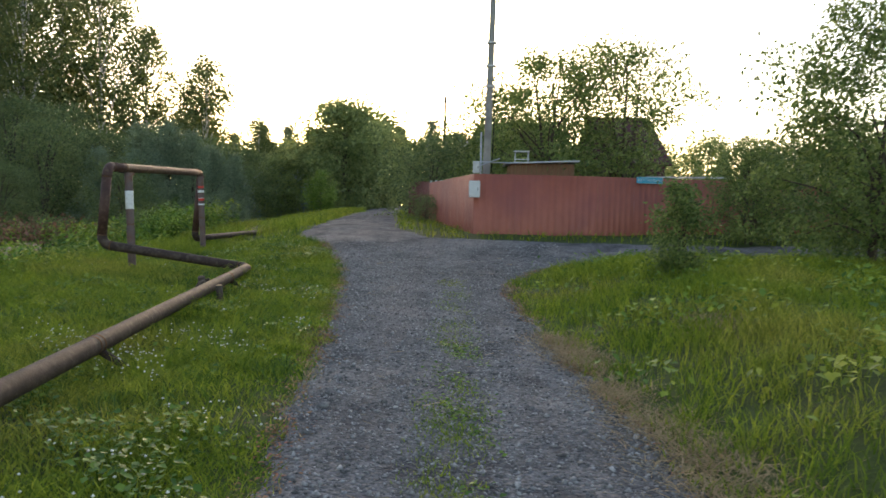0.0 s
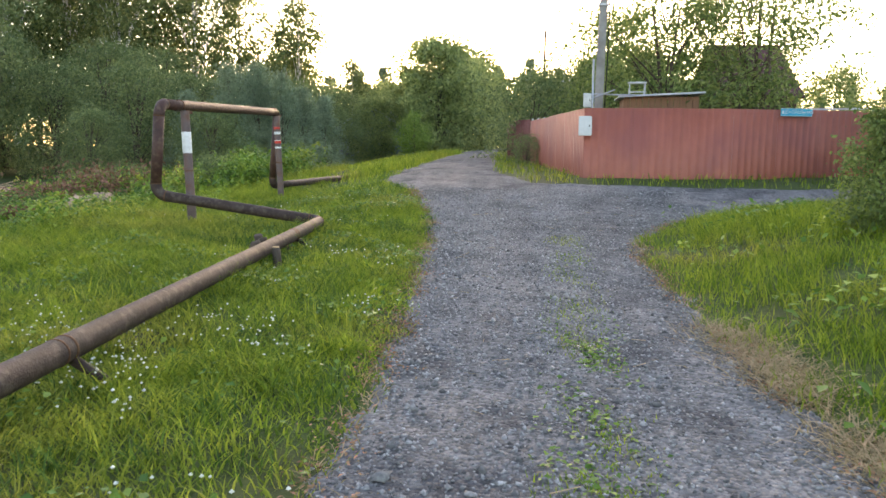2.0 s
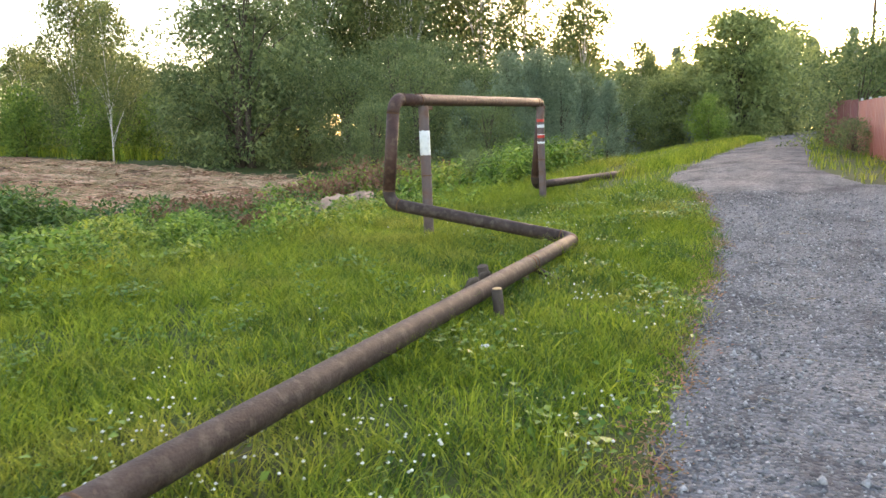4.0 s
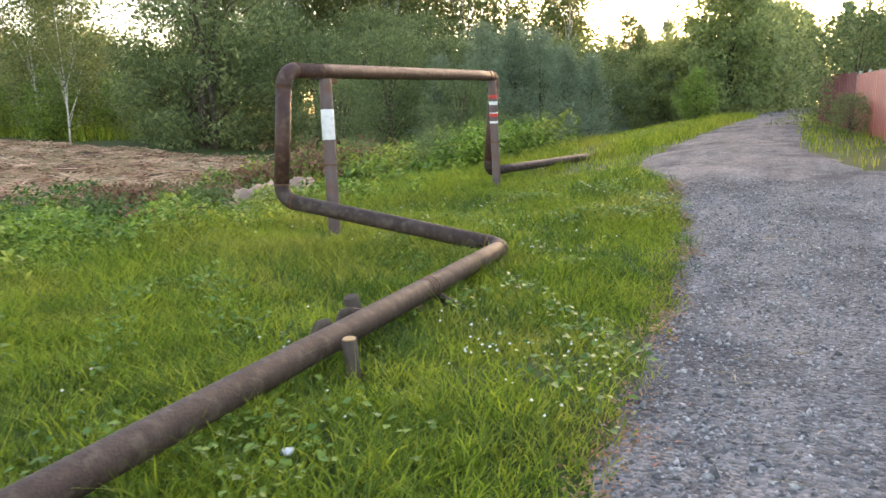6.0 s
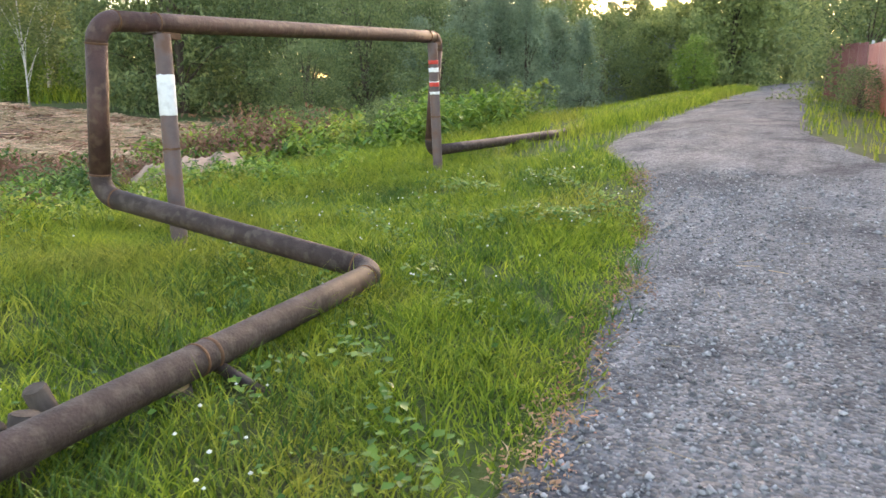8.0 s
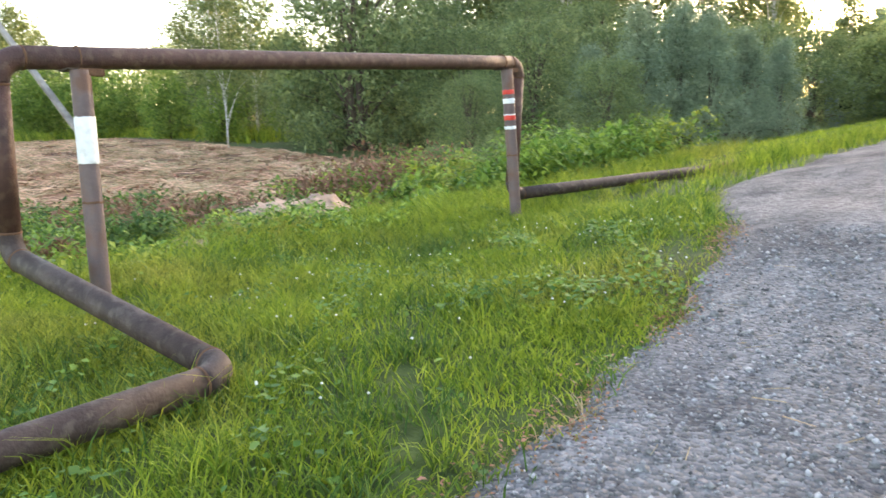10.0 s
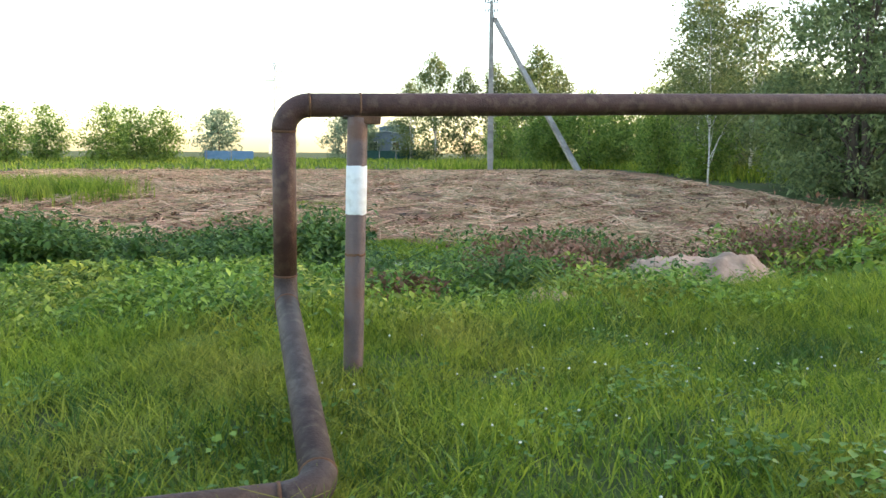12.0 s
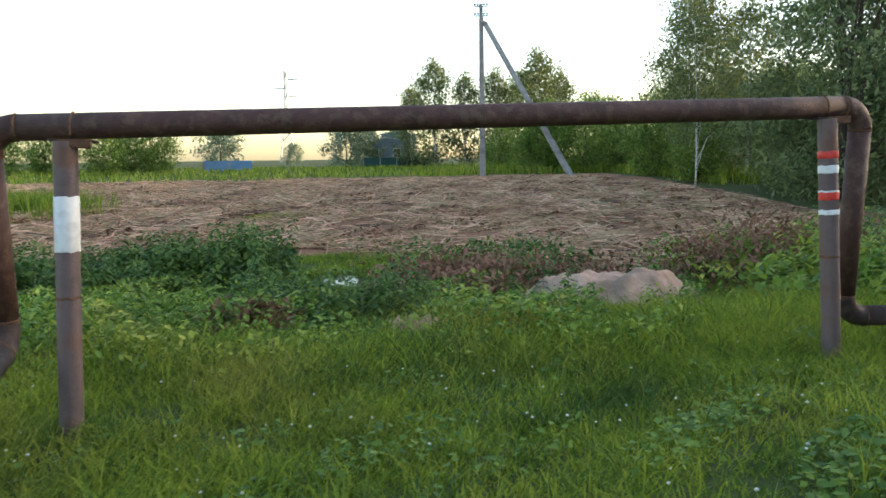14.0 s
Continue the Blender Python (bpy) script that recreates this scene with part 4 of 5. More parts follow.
gx_, gy_ = scatter(330000, -7.0, -0.8, 3.0, 19.5, lambda x, y: off_road(x, y) * clump(x, y) * (1 - 0.35 * trail(x, y)))
tl = (0.055 + 0.075 * clump(gx_, gy_, 3.0)) * (1 + 0.6 * smooth01((-gx_ - 4) / 2)) * (1 - 0.4 * trail(gx_, gy_)) * (0.6 + 0.4 * smooth01((-road_depth(gx_, gy_)) / 0.7))
blades("verge_grass", gx_, gy_, tl, 0.0105, M_GRASS, "short lush green grass along the track verge", bend=1.25)
gx_, gy_ = scatter(70000, -13, -6.5, 4, 27, lambda x, y: clump(x, y) * (0.4 + 0.6 * smooth01((x + 12) / 4)) * bare(x, y) * np.maximum(np.maximum(smooth01((y - 15.6) / 1.2), smooth01((x + 8.4) / 1.2)), 0.12))
blades("meadow_grass", gx_, gy_, 0.2 + 0.14 * clump(gx_, gy_, 2), 0.012, M_GRASS, "knee-high green meadow grass sloping to the ditch", bend=1.2)
gx_, gy_ = scatter(110000, 0.8, 9.5, 2.2, 17.2, lambda x, y: off_road(x, y) * clump(x, y, 4.0))
blades("bank_grass", gx_, gy_, (0.10 + 0.14 * clump(gx_, gy_, 5.0)) * (0.45 + 0.55 * smooth01(-road_depth(gx_, gy_) / 0.8)), 0.010, M_GRASS, "long uneven grass on the track bank", bend=0.8)
gx_, gy_ = scatter(60000, -14, 14, 18.2, 46, lambda x, y: off_road(x, y) * clump(x, y, 6.0) * np.where((x > 0.6) & (y > 20.0 + 0.35 * (x - 0.6)), 0.0, 1.0) * (1.2 - y / 60))
blades("far_verge_grass", gx_, gy_, 0.16, 0.022, M_GRASS, "green grass strip beside the far track")
gx_, gy_ = scatter(60000, -0.35, 0.45, 2.0, 13, lambda x, y: np.clip(ripple(x * 1.5, y, 2.2, 1) + 0.5, 0, 1) * (1 - smooth01(np.abs(x - 0.05) / 0.35)) * (0.25 + 0.75 * smooth01((8 - y) / 5)))
blades("track_grass", gx_, gy_, 0.055, 0.009, M_GRASS, "low tufts of grass growing between the wheel ruts")
gx_, gy_ = scatter(60000, -2.9, 1.9, 2.0, 18, lambda x, y: np.exp(-((road_depth(x, y) - 0.02) / 0.09) ** 2) * np.clip(0.35 + 0.6 * ripple(x, y, 2.0, 2.0) + 0.25 * (x > 0), 0, 1) * 0.8)
blades("edge_straw", gx_, gy_, 0.07, 0.009, M_GRASS_DRY, "dry straw-coloured grass along the gravel edge", bend=1.6)
gx_, gy_ = scatter(170000, -3.0, 2.0, 2.0, 18, lambda x, y: np.exp(-((road_depth(x, y) - 0.02) / 0.13) ** 2) * np.clip(0.5 + 0.7 * ripple(x, y, 2.6, 4.0), 0.05, 1))
LITTER_XY = (gx_, gy_)
# flattened straw in small heaps along the bank
sx_, sy_ = [], []
for cx, cy, r in ((1.12, 8.0, 0.22), (1.2, 7.4, 0.26), (1.2, 7.0, 0.2), (1.27, 6.0, 0.2), (1.36, 5.2, 0.24), (1.42, 4.6, 0.3), (1.45, 4.1, 0.3), (2.5, 7.6, 0.25)):
    sx_.append(rng.normal(cx, r * 0.6, 800))
    sy_.append(rng.normal(cy, r, 800))
blades("straw_heap", np.concatenate(sx_), np.concatenate(sy_), 0.07, 0.009, M_GRASS_DRY, "pale dry straw lying on the gravel edge", "straw", bend=3.6)
# uncut grass leaning over the low pipe beyond the arch
gx_ = rng.normal(-5.35, 0.3, 9000)
gy_ = rng.uniform(21.5, 44, 9000)
k_ = rng.uniform(0, 1, 9000) < smooth01((gy_ - 21.5) / 3) * (0.45 + 0.55 * clump(gx_, gy_, 8))
blades("pipe_side_grass", gx_[k_], gy_[k_], 0.30, 0.016, M_GRASS, "uncut grass leaning over the low pipe", bend=0.7)
# short grass on the wet floor of the ditch
gx_, gy_ = scatter(34000, -19.5, -10.5, 13.6, 18.5, lambda x, y: clump(x, y, 5) * bare(x, y))
k_ = np.hypot((gx_ + 16.0) / 0.85, (gy_ - 15.45) / 0.6) > 1
blades("ditch_grass", gx_[k_], gy_[k_], 0.15, 0.014, M_GRASS, "short bright grass on the wet floor of the ditch", bend=1.0)
# taller tufts
tx, ty = scatter(700, -6.8, -1.4, 4, 18.5, lambda x, y: off_road(x, y, 0.6) * (0.2 + 0.8 * mounds(x, y, 0.9, 31)))
t2x, t2y = scatter(500, 1.6, 8, 3, 16, lambda x, y: off_road(x, y, 0.6))
t3x, t3y = scatter(420, -9.5, -5.6, 16.5, 21.5, lambda x, y: bare(x, y))
tx, ty = np.concatenate([tx, t2x, t3x]), np.concatenate([ty, t2y, t3y])
bx = np.repeat(tx, 26) + rng.normal(0, 0.06, len(tx) * 26)
by = np.repeat(ty, 26) + rng.normal(0, 0.06, len(tx) * 26)
keep = road_depth(bx, by) < -0.05
blades("grass_tuft", bx[keep], by[keep], 0.22, 0.008, M_GRASS, "taller arching grass tufts in the verge", bend=1.3)
# dark lush clumps in the mown way
tx, ty = scatter(900, -10.5, -3.0, 11.5, 20.5, lambda x, y: off_road(x, y, 0.6) * mounds(x, y, 1.1, 17) ** 1.5 * bare(x, y))
bx = np.repeat(tx, 34) + rng.normal(0, 0.11, len(tx) * 34)
by = np.repeat(ty, 34) + rng.normal(0, 0.11, len(tx) * 34)
blades("lush_grass", bx, by, 0.17, 0.010, M_LUSH, "dark lush grass clumps under the arch", bend=1.1)
tx, ty = scatter(500, -4.6, -1.2, 3.5, 14.5, lambda x, y: off_road(x, y, 0.8) * mounds(x, y, 1.4, 23) ** 1.5)
bx = np.repeat(tx, 34) + rng.normal(0, 0.09, len(tx) * 34)
by = np.repeat(ty, 34) + rng.normal(0, 0.09, len(tx) * 34)
blades("lush_verge_grass", bx, by, 0.13, 0.009, M_LUSH, "dark lush grass patches along the verge", bend=1.1)
# grass round the feet of the posts
px_ = np.concatenate([rng.normal(cx, 0.13, 420) for cx, cy in ((-5.54, 13.56), (-5.9, 18.7))])
py_ = np.concatenate([rng.normal(cy, 0.13, 420) for cx, cy in ((-5.54, 13.56), (-5.9, 18.7))])
blades("post_grass", px_, py_, 0.13, 0.008, M_NETTLE, "dark uncut grass round the feet of the posts")


def leaves_at(name, c, size, mat, label, category, flat=0.5, slim=0.6):
    """Broad folded leaves, mostly facing up."""
    n = len(c)
    a = rng.uniform(0, math.tau, n)
    d = np.stack([np.cos(a), np.sin(a), rng.normal(-0.15, flat, n)], 1)
    d /= np.linalg.norm(d, axis=1)[:, None]
    s = np.cross(d, [0, 0, 1.0]) + rng.normal(0, 0.25, (n, 3))
    s /= np.linalg.norm(s, axis=1)[:, None]
    k = (size * rng.uniform(0.6, 1.4, n))[:, None]
    up = np.cross(s, d)
    v = np.stack([c, c + d * k * 0.45 + s * k * slim / 2 + up * k * 0.12, c + d * k, c + d * k * 0.45 - s * k * slim / 2 + up * k * 0.12], 1).reshape(-1, 3)
    i = np.arange(n)[:, None] * 4
    f = np.concatenate([i + [0, 1, 2], i + [0, 2, 3]], 1).reshape(-1, 3)
    return tagged(part(name, mesh_from(name, v, f), mat), label, category, kind="stuff")


leaves_at("edge_litter", np.stack([*LITTER_XY, height(*LITTER_XY) + 0.022], 1), 0.028, M_LITTER, "brown dry leaf litter along the gravel edge", "litter", 0.25, 0.5)


def canopy(x, y, tall, layers=1.0):
    t = tall * (1 - rng.uniform(0, 1, len(x)) ** 2 * layers)
    return np.stack([x, y, height(x, y) + t], 1)


def wet(x, y):
    """0 over the puddle and the flattened run down to it."""
    d = np.hypot(np.clip(np.abs(x + 14.3) - 2.3, 0, 9), np.clip(np.abs(y - 15.4 - 0.03 * (-x - 14.6)) - 0.5, 0, 9))
    return smooth01(d / 0.5)


def weed_height(x, y):
    return np.clip(0.10 + 0.42 * mounds(x, y, 1.5, 7.0), 0.08, 0.7) * (1 - 0.7 * np.exp(-((y - 15.6) / 0.8) ** 2))


wx, wy = scatter(150000, -17, -6.2, 4, 18, lambda x, y: smooth01((-x - 6.3) / 1.5) * (0.4 + 0.6 * clump(x, y, 8)) * np.clip(1 - 0.85 * trail(x, y), 0, 1) * wet(x, y) * bare(x, y))
leaves_at("low_weeds", canopy(wx, wy, weed_height(wx, wy)), 0.075, M_WEED, "dense bright green goutweed leaves filling the ditch", "weeds", 0.7)
def stalk_plants(name, x, y, tall, levels, size, mat, label, category):
    """Upright leafy stalks: pairs of drooping leaves up each stem, smaller towards the tip, on a thin stem."""
    n = len(x)
    t = tall * rng.uniform(0.7, 1.25, n)
    lean = rng.normal(0, 0.14, (n, 2)) * t[:, None]
    z0 = height(x, y)
    vs, fs = [], []
    base = 0
    turn = rng.uniform(0, math.tau, n)
    for k in range(levels):
        u = 0.22 + 0.76 * (k + rng.uniform(0, 0.6, n)) / levels
        c = np.stack([x + lean[:, 0] * u * u, y + lean[:, 1] * u * u, z0 + t * u], 1)
        for half in (0, math.pi):
            a = turn + k * 1.6 + half + rng.normal(0, 0.25, n)
            d = np.stack([np.cos(a), np.sin(a), rng.normal(-0.25, 0.3, n)], 1)
            q = (size * (1.25 - 0.75 * u) * rng.uniform(0.7, 1.3, n))[:, None]
            sd = np.stack([-np.sin(a), np.cos(a), rng.normal(0, 0.2, n)], 1) * 0.27
            tip = c + d * q + np.array([0, 0, -0.18]) * q
            mid = c + d * q * 0.45 + np.array([0, 0, 0.06]) * q
            vs.append(np.stack([c, mid + sd * q, tip, mid - sd * q], 1).reshape(-1, 3))
            i = np.arange(n)[:, None] * 4 + base
            fs.append(np.concatenate([i + [0, 1, 2], i + [0, 2, 3]], 1).reshape(-1, 3))
            base += 4 * n
    foot = np.stack([x, y, z0 - 0.02], 1)
    head = np.stack([x + lean[:, 0], y + lean[:, 1], z0 + t], 1)
    w = np.stack([np.cos(turn), np.sin(turn), 0 * turn], 1) * 0.006
    vs.append(np.stack([foot - w, foot + w, head], 1).reshape(-1, 3))
    fs.append(np.arange(n)[:, None] * 3 + base + np.array([[0, 1, 2]]))
    return tagged(part(name, mesh_from(name, np.concatenate(vs), np.concatenate(fs)), mat), label, category, kind="stuff")


wx, wy = scatter(5200, -16.2, -12.3, 3, 14.6, lambda x, y: (0.2 + 0.8 * mounds(x, y, 0.8, 9)) * smooth01((14.6 - y) / 0.7))
stalk_plants("nettles", wx, wy, 0.6 + 0.55 * mounds(wx, wy, 0.8, 9), 9, 0.19, M_NETTLE, "tall dark green nettle stalks in front of the field", "nettles")
wx, wy = scatter(2600, -15, -7.4, 20.2, 27.5, lambda x, y: mounds(x, y, 0.9, 10) * smooth01((y - 20.2 + 0.25 * (x + 8)) / 1.5) * bare(x, y))
stalk_plants("tall_weeds", wx, wy, 0.5 + 0.7 * mounds(wx, wy, 0.9, 10), 8, 0.16, M_WEED, "tall leafy weed stalks beyond the arch", "weeds")
wx, wy = scatter(1500, -14.5, -9.0, 14.0, 18.6, lambda x, y: mounds(x, y, 1.3, 21) ** 2 * wet(x, y) * bare(x, y))
stalk_plants("ditch_nettles", wx, wy, 0.25 + 0.35 * mounds(wx, wy, 1.3, 21), 7, 0.12, M_NETTLE, "dark nettle clumps standing in the ditch", "nettles")
wx, wy = scatter(26, -10.1, -9.4, 17.9, 20.0, lambda x, y: 0.8 + 0 * x)
stalk_plants("mound_weeds", wx, wy, 0.42 + 0 * wx, 7, 0.11, M_WEED, "leafy stalks growing at the foot of the sand heap", "weeds")
wx, wy = scatter(22000, -17.5, -12.2, 3, 14.8, lambda x, y: np.clip(0.15 + clump(x * 1.5, y * 1.5, 9), 0, 1) * smooth01((14.8 - y) / 0.7))
leaves_at("nettle_bed", canopy(wx, wy, 0.3 + 0.45 * mounds(wx, wy, 0.8, 9)), 0.12, M_NETTLE, "dense dark green nettle leaves under the stalks", "nettles", 0.9)
wx, wy = scatter(30000, -16, -7.6, 19.2, 27.5, lambda x, y: clump(x, y, 10) * smooth01((y - 19.2 + 0.25 * (x + 8)) / 1.5) * bare(x, y) * 0.8)
leaves_at("scrub_weeds", canopy(wx, wy, (0.3 + 0.5 * clump(wx, wy, 10.5)) * (0.7 + 0.6 * smooth01((wy - 20) / 4))), 0.14, M_WEED, "tall leafy green scrub weeds beyond the arch", "weeds", 0.8)
wx, wy = scatter(17000, -18.5, -11, 15.6, 20.5, lambda x, y: mounds(x, y, 1.0, 41) * clump(x * 1.4, y * 1.4, 11) * 0.75 * wet(x, y) * bare(x, y))
leaves_at("ditch_weeds", canopy(wx, wy, 0.2 + 0.4 * clump(wx, wy, 11.5)), 0.12, M_NETTLE, "dark green weeds along the ditch", "weeds", 0.8)
wx, wy = scatter(75000, -6.8, -1.0, 3.2, 19, lambda x, y: off_road(x, y, 0.5) * np.clip(ripple(x, y, 2.7, 12) * 1.6 + 0.12, 0, 1) * np.clip(0.35 + 1.3 * ripple(x, y, 0.8, 3), 0.1, 1))
leaves_at("clover_leaves", canopy(wx, wy, 0.07 + 0.09 * clump(wx, wy, 12.5)), 0.046, M_CLOVER, "low clover and plantain leaves among the grass", "weeds", 0.3, 0.8)
wx, wy = scatter(12000, 1.2, 7.5, 3, 15.5, lambda x, y: off_road(x, y, 0.5) * np.clip(ripple(x, y, 2.2, 14) * 1.4, 0, 1))
leaves_at("bank_weeds", canopy(wx, wy, 0.24 + 0 * wx), 0.08, M_WEED, "broad leafy weeds among the bank grass", "weeds", 0.5, 0.7)
wx, wy = scatter(9000, -0.3, 0.45, 2.2, 9, lambda x, y: np.clip(ripple(x * 2, y, 2.4, 3) + 0.15, 0, 1) * (1 - smooth01(np.abs(x - 0.08) / 0.36)))
leaves_at("plantain_leaves", np.stack([wx, wy, height(wx, wy) + 0.03], 1), 0.036, M_CLOVER, "flat plantain leaves between the ruts", "weeds", 0.2, 0.7)
# withered brown patches
dead = [(-11.9, 22.3, 1.5, 1.25), (-13.2, 22.0, 1.2, 0.8), (-13.0, 17.4, 1.2, 0.65), (-13.4, 18.8, 1.4, 0.55), (-11.9, 16.9, 0.9, 0.6), (-8.9, 14.3, 0.35, 0.3), (-10.0, 24.4, 0.9, 0.7), (-15, 24, 1.6, 0.6)]
c = np.concatenate([np.stack([rng.normal(x, r * 0.5, 1900), rng.normal(y, r * 0.5, 1900), hz(x, y) + h * np.sqrt(rng.uniform(0.02, 1, 1900)) * rng.uniform(0.5, 1.15, 1900)], 1) for x, y, r, h in dead])
leaves_at("withered_weeds", c, 0.12, M_DEAD, "withered red-brown weeds and branches at the field edge", "weeds", 1.0, 0.5)
# tall light grass at the far side of the field
gx_, gy_ = scatter(36000, -70, -37, 6, 48, lambda x, y: smooth01(-field_depth(x, y) / 1.5) * smooth01((y - 17 + 0.3 * (x + 45)) / 6) * clump(x * 0.5, y * 0.5, 3))
blades("tall_field_grass", gx_, gy_, 0.75, 0.06, M_GRASS, "tall pale green grass at the far field edge")
gx_, gy_ = scatter(26000, -90, -44, -30, 30, lambda x, y: smooth01(-field_depth(x, y) / 1.5) * clump(x * 0.4, y * 0.4, 5) * 0.8)
blades("far_meadow_grass", gx_, gy_, 0.4, 0.09, M_GRASS, "pale green meadow beyond the mown field")
tx = np.concatenate([rng.normal(cx, r, 1600) for cx, cy, r in ((-30, 5.5, 1.0), (-31, 3.0, 1.3), (-27, 13.8, 0.5))])
ty = np.concatenate([rng.normal(cy, r, 1600) for cx, cy, r in ((-30, 5.5, 1.0), (-31, 3.0, 1.3), (-27, 13.8, 0.5))])
blades("field_tussock", tx, ty, np.repeat([0.75, 0.75, 0.14], 1600), 0.03, M_GRASS, "green grass tussocks left standing in the mown field")


def rods(name, x, y, length, thick, mat, label, category, lift=0.03):
    """Thin three-sided stalks lying about."""
    n = len(x)
    a, tilt = rng.uniform(0, math.tau, n), rng.normal(0, 0.16, n)
    l = length * rng.uniform(0.4, 1.5, n)
    d = np.stack([np.cos(a), np.sin(a), tilt], 1)
    p = np.stack([x, y, height(x, y) + lift + np.abs(rng.normal(0, 0.05, n))], 1)
    s = np.stack([-np.sin(a), np.cos(a), 0 * a], 1)
    q = thick * rng.uniform(0.6, 1.5, n)[:, None]
    up = np.array([0, 0, 1.0])
    ring = [s * q, -s * q, up * q * 1.4]
    v = np.stack([p - d * l[:, None] / 2 + r for r in ring] + [p + d * l[:, None] / 2 + r * 0.6 for r in ring], 1).reshape(-1, 3)
    i = np.arange(n)[:, None] * 6
    f = np.concatenate([i + t for t in ([0, 1, 4], [0, 4, 3], [1, 2, 5], [1, 5, 4], [2, 0, 3], [2, 3, 5])], 1).reshape(-1, 3)
    return tagged(part(name, mesh_from(name, v, f), mat), label, category, kind="stuff")


fx, fy = scatter(120000, -50, -13, -2, 32, lambda x, y: np.clip(field_depth(x, y), 0, 1) * np.clip(0.35 + ripple(x, y, 0.9, 4), 0.05, 1) * np.clip(26 / -x, 0.3, 1.2) * 0.7)
rods("cut_stalks", fx, fy, 0.55, 0.014, M_STALK, "pale cut stalks strewn over the mown field", "stalks", 0.05)
fx, fy = scatter(60000, -46, -12.5, -2, 32, lambda x, y: np.clip(field_depth(x, y), 0, 1) * np.clip(0.3 + ripple(x, y, 1.2, 5), 0.0, 1) * np.clip(24 / -x, 0.3, 1))
leaves_at("shredded_litter", np.stack([fx, fy, height(fx, fy) + 0.04 + 0.1 * rng.uniform(0, 1, len(fx)) ** 2], 1), 0.2, M_LITTER, "shredded brown leaf and stalk litter on the field", "litter", 0.35, 0.35)
fx, fy = scatter(52000, -44, -13, -2, 32, lambda x, y: np.clip(field_depth(x, y), 0, 1) * np.clip(1.7 * ripple(x * 0.6, y * 1.7, 0.75, 14) + 0.9 * ripple(x, y, 3.1, 2) - 0.45, 0, 1) * np.clip(22 / -x, 0.35, 1))
rods("straw_windrows", fx, fy, 0.7, 0.017, M_STRAW, "bleached straw stalks heaped in loose windrows on the field", "straw", 0.12)
fx, fy = scatter(9000, -50, -13, -2, 32, lambda x, y: np.clip(field_depth(x, y), 0, 1) * np.clip(ripple(x, y, 0.7, 8), 0, 1) * 0.9)
rods("dark_stalks", fx, fy, 0.6, 0.014, M_BARK, "dark broken stalks and twigs on the field", "stalks", 0.04)
fx, fy = scatter(260, -2.2, 1.4, 3, 17, lambda x, y: np.clip(road_depth(x, y) * 3, 0, 1) * 0.6)
rods("straw_bits", fx, fy, 0.10, 0.0022, M_GRASS_DRY, "scattered straw stalks on the gravel", "straw", 0.022)


def stones(name, x, y, size, mat, label):
    """Small six-cornered stones, each with its own squash and turn."""
    n = len(x)
    k = size * rng.lognormal(0, 0.4, n)
    z = height(x, y) + np.clip(road_depth(x, y) * 0.12, -0.05, 0.02) + k * 0.15
    o = np.array([[1, 0, 0], [0, 1, 0], [-1, 0, 0], [0, -1, 0], [0, 0, 0.75], [0, 0, -0.75]])
    a = rng.uniform(0, math.tau, n)
    rot = np.zeros((n, 3, 3))
    rot[:, 0, 0], rot[:, 0, 1], rot[:, 1, 0], rot[:, 1, 1], rot[:, 2, 2] = np.cos(a), -np.sin(a), np.sin(a), np.cos(a), 1
    pts = o[None] * rng.uniform(0.55, 1.2, (n, 6, 1)) + rng.normal(0, 0.16, (n, 6, 3))
    v = np.einsum("nij,nkj->nki", rot, pts) * k[:, None, None] + np.stack([x, y, z], 1)[:, None]
    i = np.arange(n)[:, None] * 6
    f = np.concatenate([i + t for t in ([0, 1, 4], [1, 2, 4], [2, 3, 4], [3, 0, 4], [1, 0, 5], [2, 1, 5], [3, 2, 5], [0, 3, 5])], 1).reshape(-1, 3)
    return tagged(part(name, mesh_from(name, v.reshape(-1, 3), f), mat), label, "gravel", kind="stuff")


def ruts(x, y):
    return np.exp(-((np.abs(x - 0.05) - 0.62) / 0.28) ** 2)


qx, qy = scatter(95000, -2.6, 2.4, 2.2, 18, lambda x, y: np.clip(road_depth(x, y) * 5 + 0.4, 0, 1) * (1 - 0.45 * ruts(x, y)) * np.clip(1.3 - y / 22, 0.3, 1))
stones("gravel_stones", qx, qy, 0.0095, M_STONE, "loose angular grey gravel on the track")
qx, qy = scatter(2600, -2.6, 2.2, 2.2, 18, lambda x, y: np.clip(road_depth(x, y) * 4, 0, 1) * 0.6)
stones("coarse_stones", qx, qy, 0.013, M_STONE, "larger pale stones lying on the track")

# white clover heads in the verge
fx, fy = scatter(3600, -4.2, -0.9, 3.2, 12.5, lambda x, y: off_road(x, y, 0.4) * np.clip(1.6 * ripple(x, y, 1.7, 6) - 0.15, 0, 1) * (0.25 + 0.75 * np.exp(-((y - 7.2) / 1.8) ** 2)))
f2x, f2y = scatter(260, -6.5, -2.5, 13, 18.5, lambda x, y: off_road(x, y, 0.4) * 0.35)
fx, fy = np.concatenate([fx, f2x]), np.concatenate([fy, f2y])
n = len(fx)
o = np.array([[1, 0, 0], [0.3, 0.95, 0], [-0.8, 0.6, 0], [-0.8, -0.6, 0], [0.3, -0.95, 0], [0, 0, 0.9], [0, 0, -0.7]])
v = (o[None] * rng.uniform(0.007, 0.012, (n, 1, 1)) + np.stack([fx, fy, height(fx, fy) + rng.uniform(0.08, 0.15, n)], 1)[:, None]).reshape(-1, 3)
i = np.arange(n)[:, None] * 7
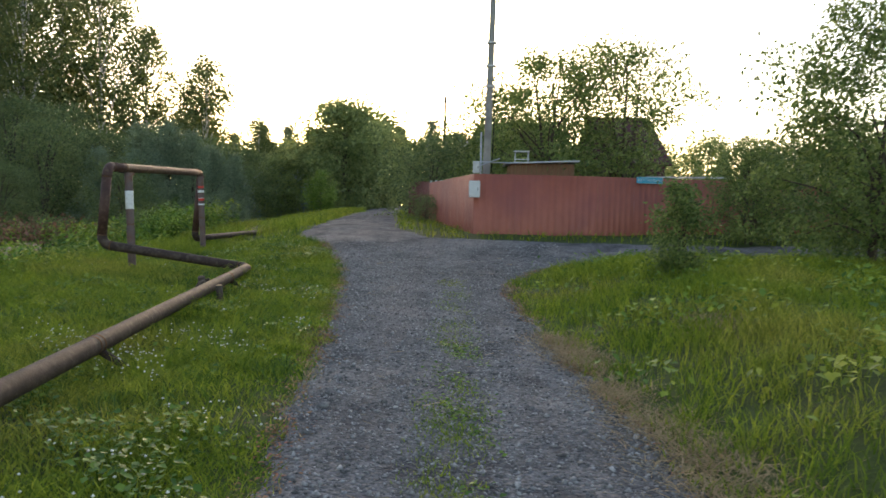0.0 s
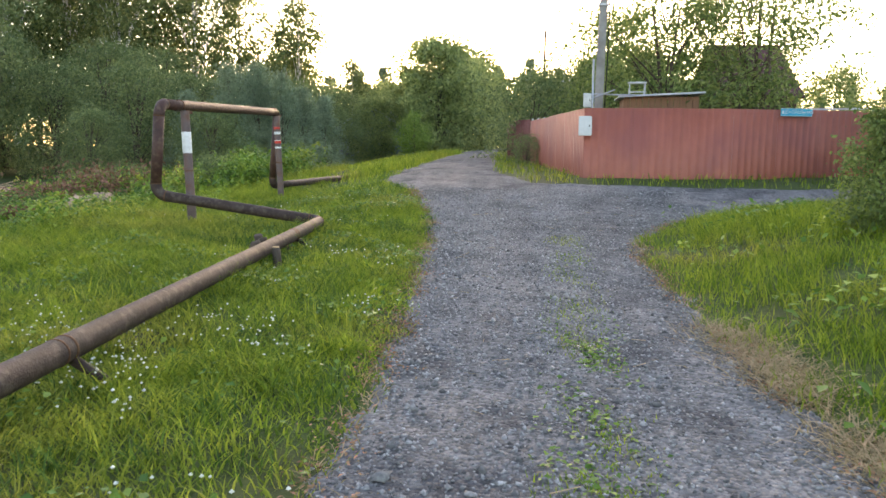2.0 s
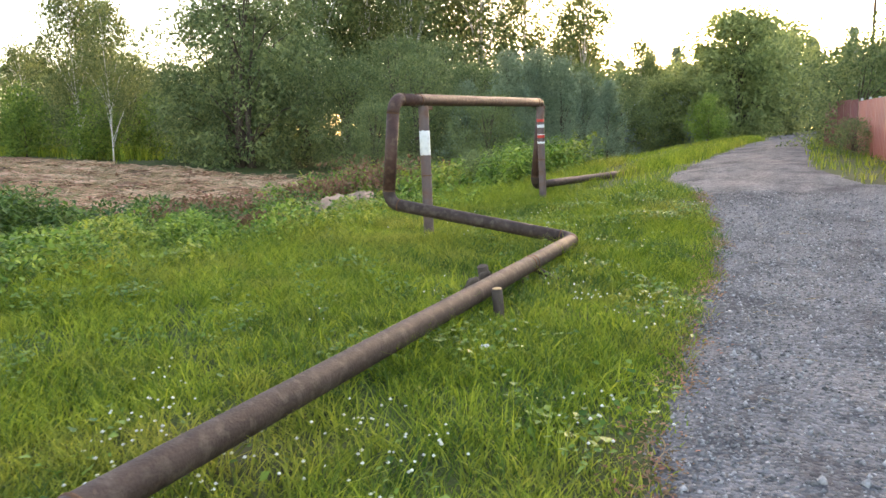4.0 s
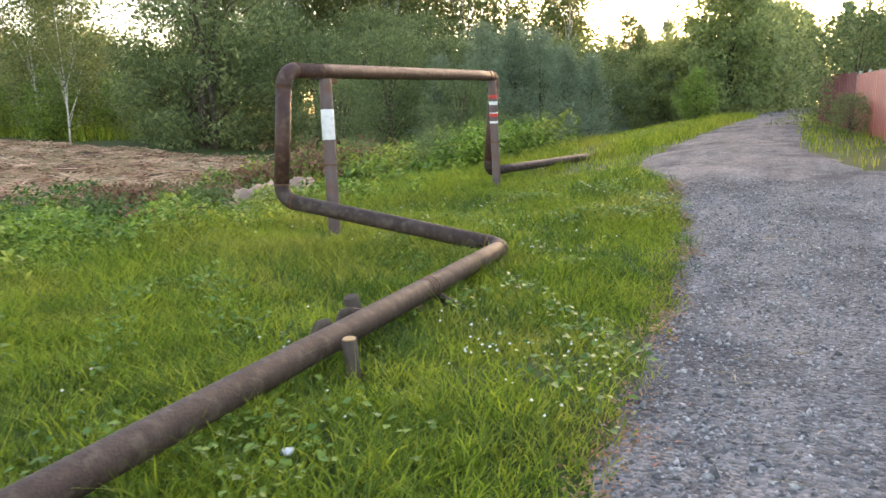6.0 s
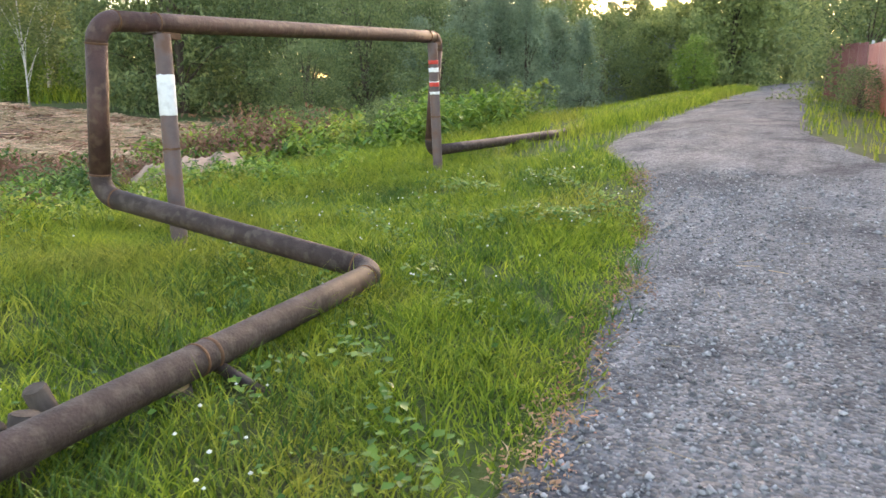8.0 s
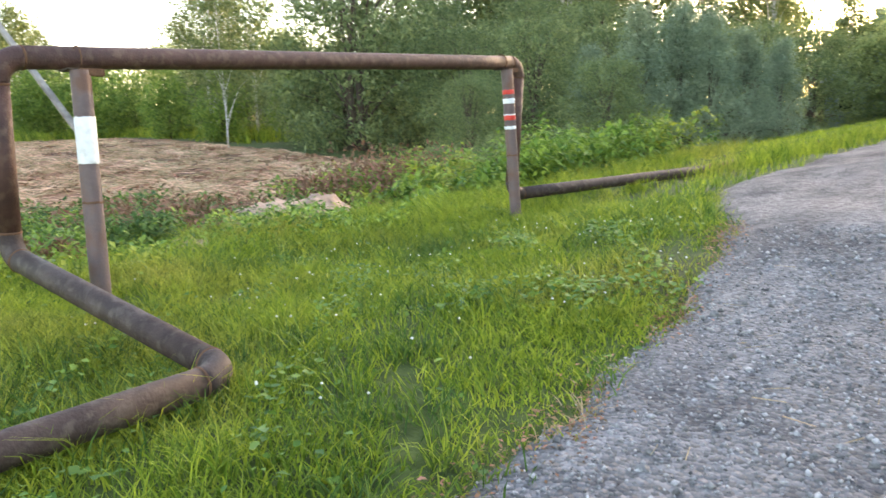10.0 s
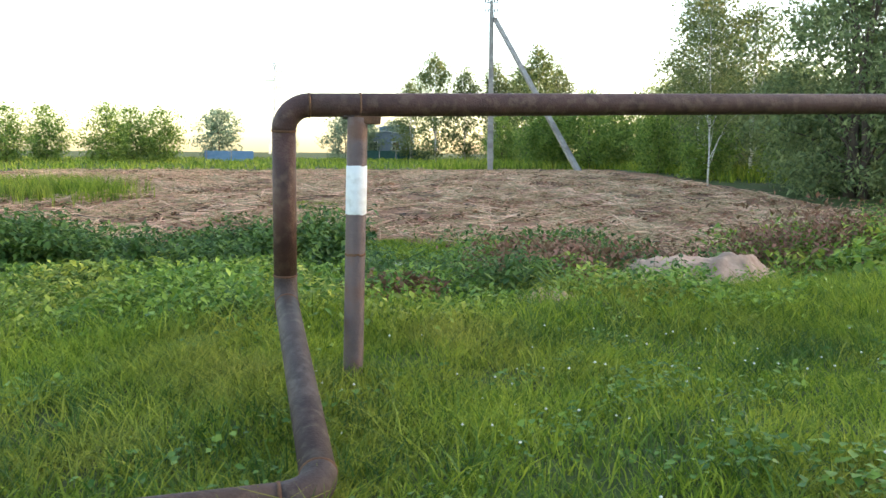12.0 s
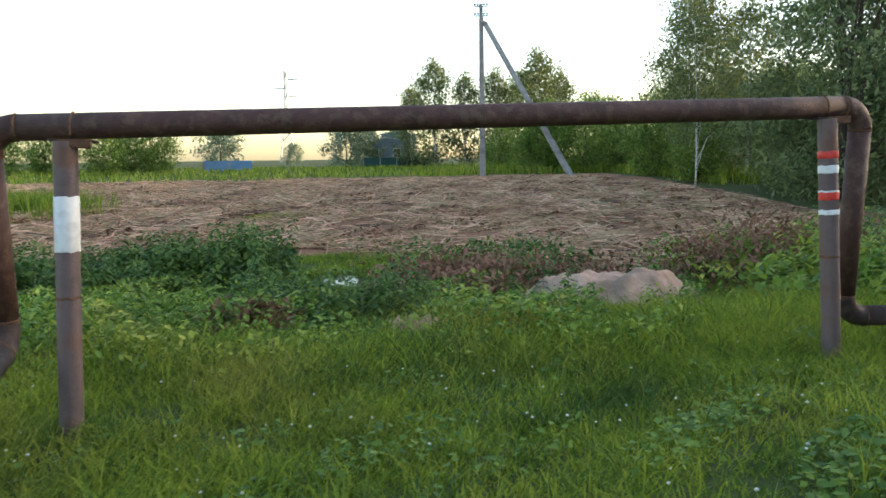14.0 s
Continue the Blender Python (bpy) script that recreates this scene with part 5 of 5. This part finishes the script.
f = np.concatenate([i + t for t in ([0, 1, 5], [1, 2, 5], [2, 3, 5], [3, 4, 5], [4, 0, 5], [1, 0, 6], [2, 1, 6], [3, 2, 6], [4, 3, 6], [0, 4, 6])], 1).reshape(-1, 3)
tagged(part("clover_flowers", mesh_from("clover_flowers", v, f), M_FLOWER), "small white clover heads among the verge grass", "flowers", kind="stuff")


# ---- sand heap, puddle, litter ----
def mound(name, x, y, rx, ry, h, mat, label, turn=0.0):
    g = np.linspace(-1.25, 1.25, 80)
    u, w = np.meshgrid(g, g)
    r = np.hypot(u, w)
    z = h * np.clip((1 - r ** 2) * 1.7, -0.5, 1) * (1 + 0.16 * ripple(u * 3, w * 3, 1.0, 3)) + (0.05 * ripple(u * 8, w * 8, 1.0, 5) + 0.03 * ripple(u * 19, w * 17, 1.0, 2)) * (r < 1)
    ca, sa = math.cos(turn), math.sin(turn)
    X, Y = x + ca * u * rx - sa * w * ry, y + sa * u * rx + ca * w * ry
    k = np.arange(u.size).reshape(u.shape)
    q = np.stack([k[:-1, :-1], k[:-1, 1:], k[1:, 1:], k[1:, :-1]], -1).reshape(-1, 4)
    return tagged(part(name, mesh_from(name, np.stack([X.ravel(), Y.ravel(), (height(X, Y) + z).ravel()], -1), q, True), mat), label, "mound")


mound("sand_mound", -10.8, 18.9, 1.05, 1.4, 0.43, M_SAND, "low heap of pale dug sand beside the ditch", 0.25)
mound("soil_patch", -8.9, 16.0, 0.3, 0.45, 0.06, M_SAND, "bare sandy patch of trodden soil", 0.6)
bm = bmesh.new()
ring = [bm.verts.new((-16.0 + 0.62 * math.cos(a) * (1 + 0.25 * math.sin(3 * a)), 15.45 + 0.42 * math.sin(a) * (1 + 0.2 * math.cos(2 * a)), 0)) for a in np.linspace(0, math.tau, 30)[:-1]]
zz = max(hz(-16.0 + 0.6 * math.cos(a), 15.45 + 0.4 * math.sin(a)) for a in np.linspace(0, 6.2, 12)) + 0.03
for v_ in ring:
    v_.co.z = zz
top = bm.faces.new(ring)
ext = bmesh.ops.extrude_face_region(bm, geom=[top])
for v_ in [g for g in ext["geom"] if isinstance(g, bmesh.types.BMVert)]:
    v_.co.z -= 0.25
bmesh.ops.recalc_face_normals(bm, faces=bm.faces)
tagged(part("puddle", bm, M_WATER), "small still puddle in the ditch reflecting the sky", "water", kind="structure")
litter = empty("paper_scrap", (-2.62, 9.25, hz(-2.62, 9.25) + 0.05), "small crumpled white paper scrap in the grass", "litter")
bm = bmesh.new()
bmesh.ops.create_icosphere(bm, subdivisions=2, radius=0.03)
for v_ in bm.verts:
    v_.co *= 1 + 0.35 * noise.noise(v_.co * 60)
    v_.co.z *= 0.5
part("sheet", bm, M_WHITE, litter)
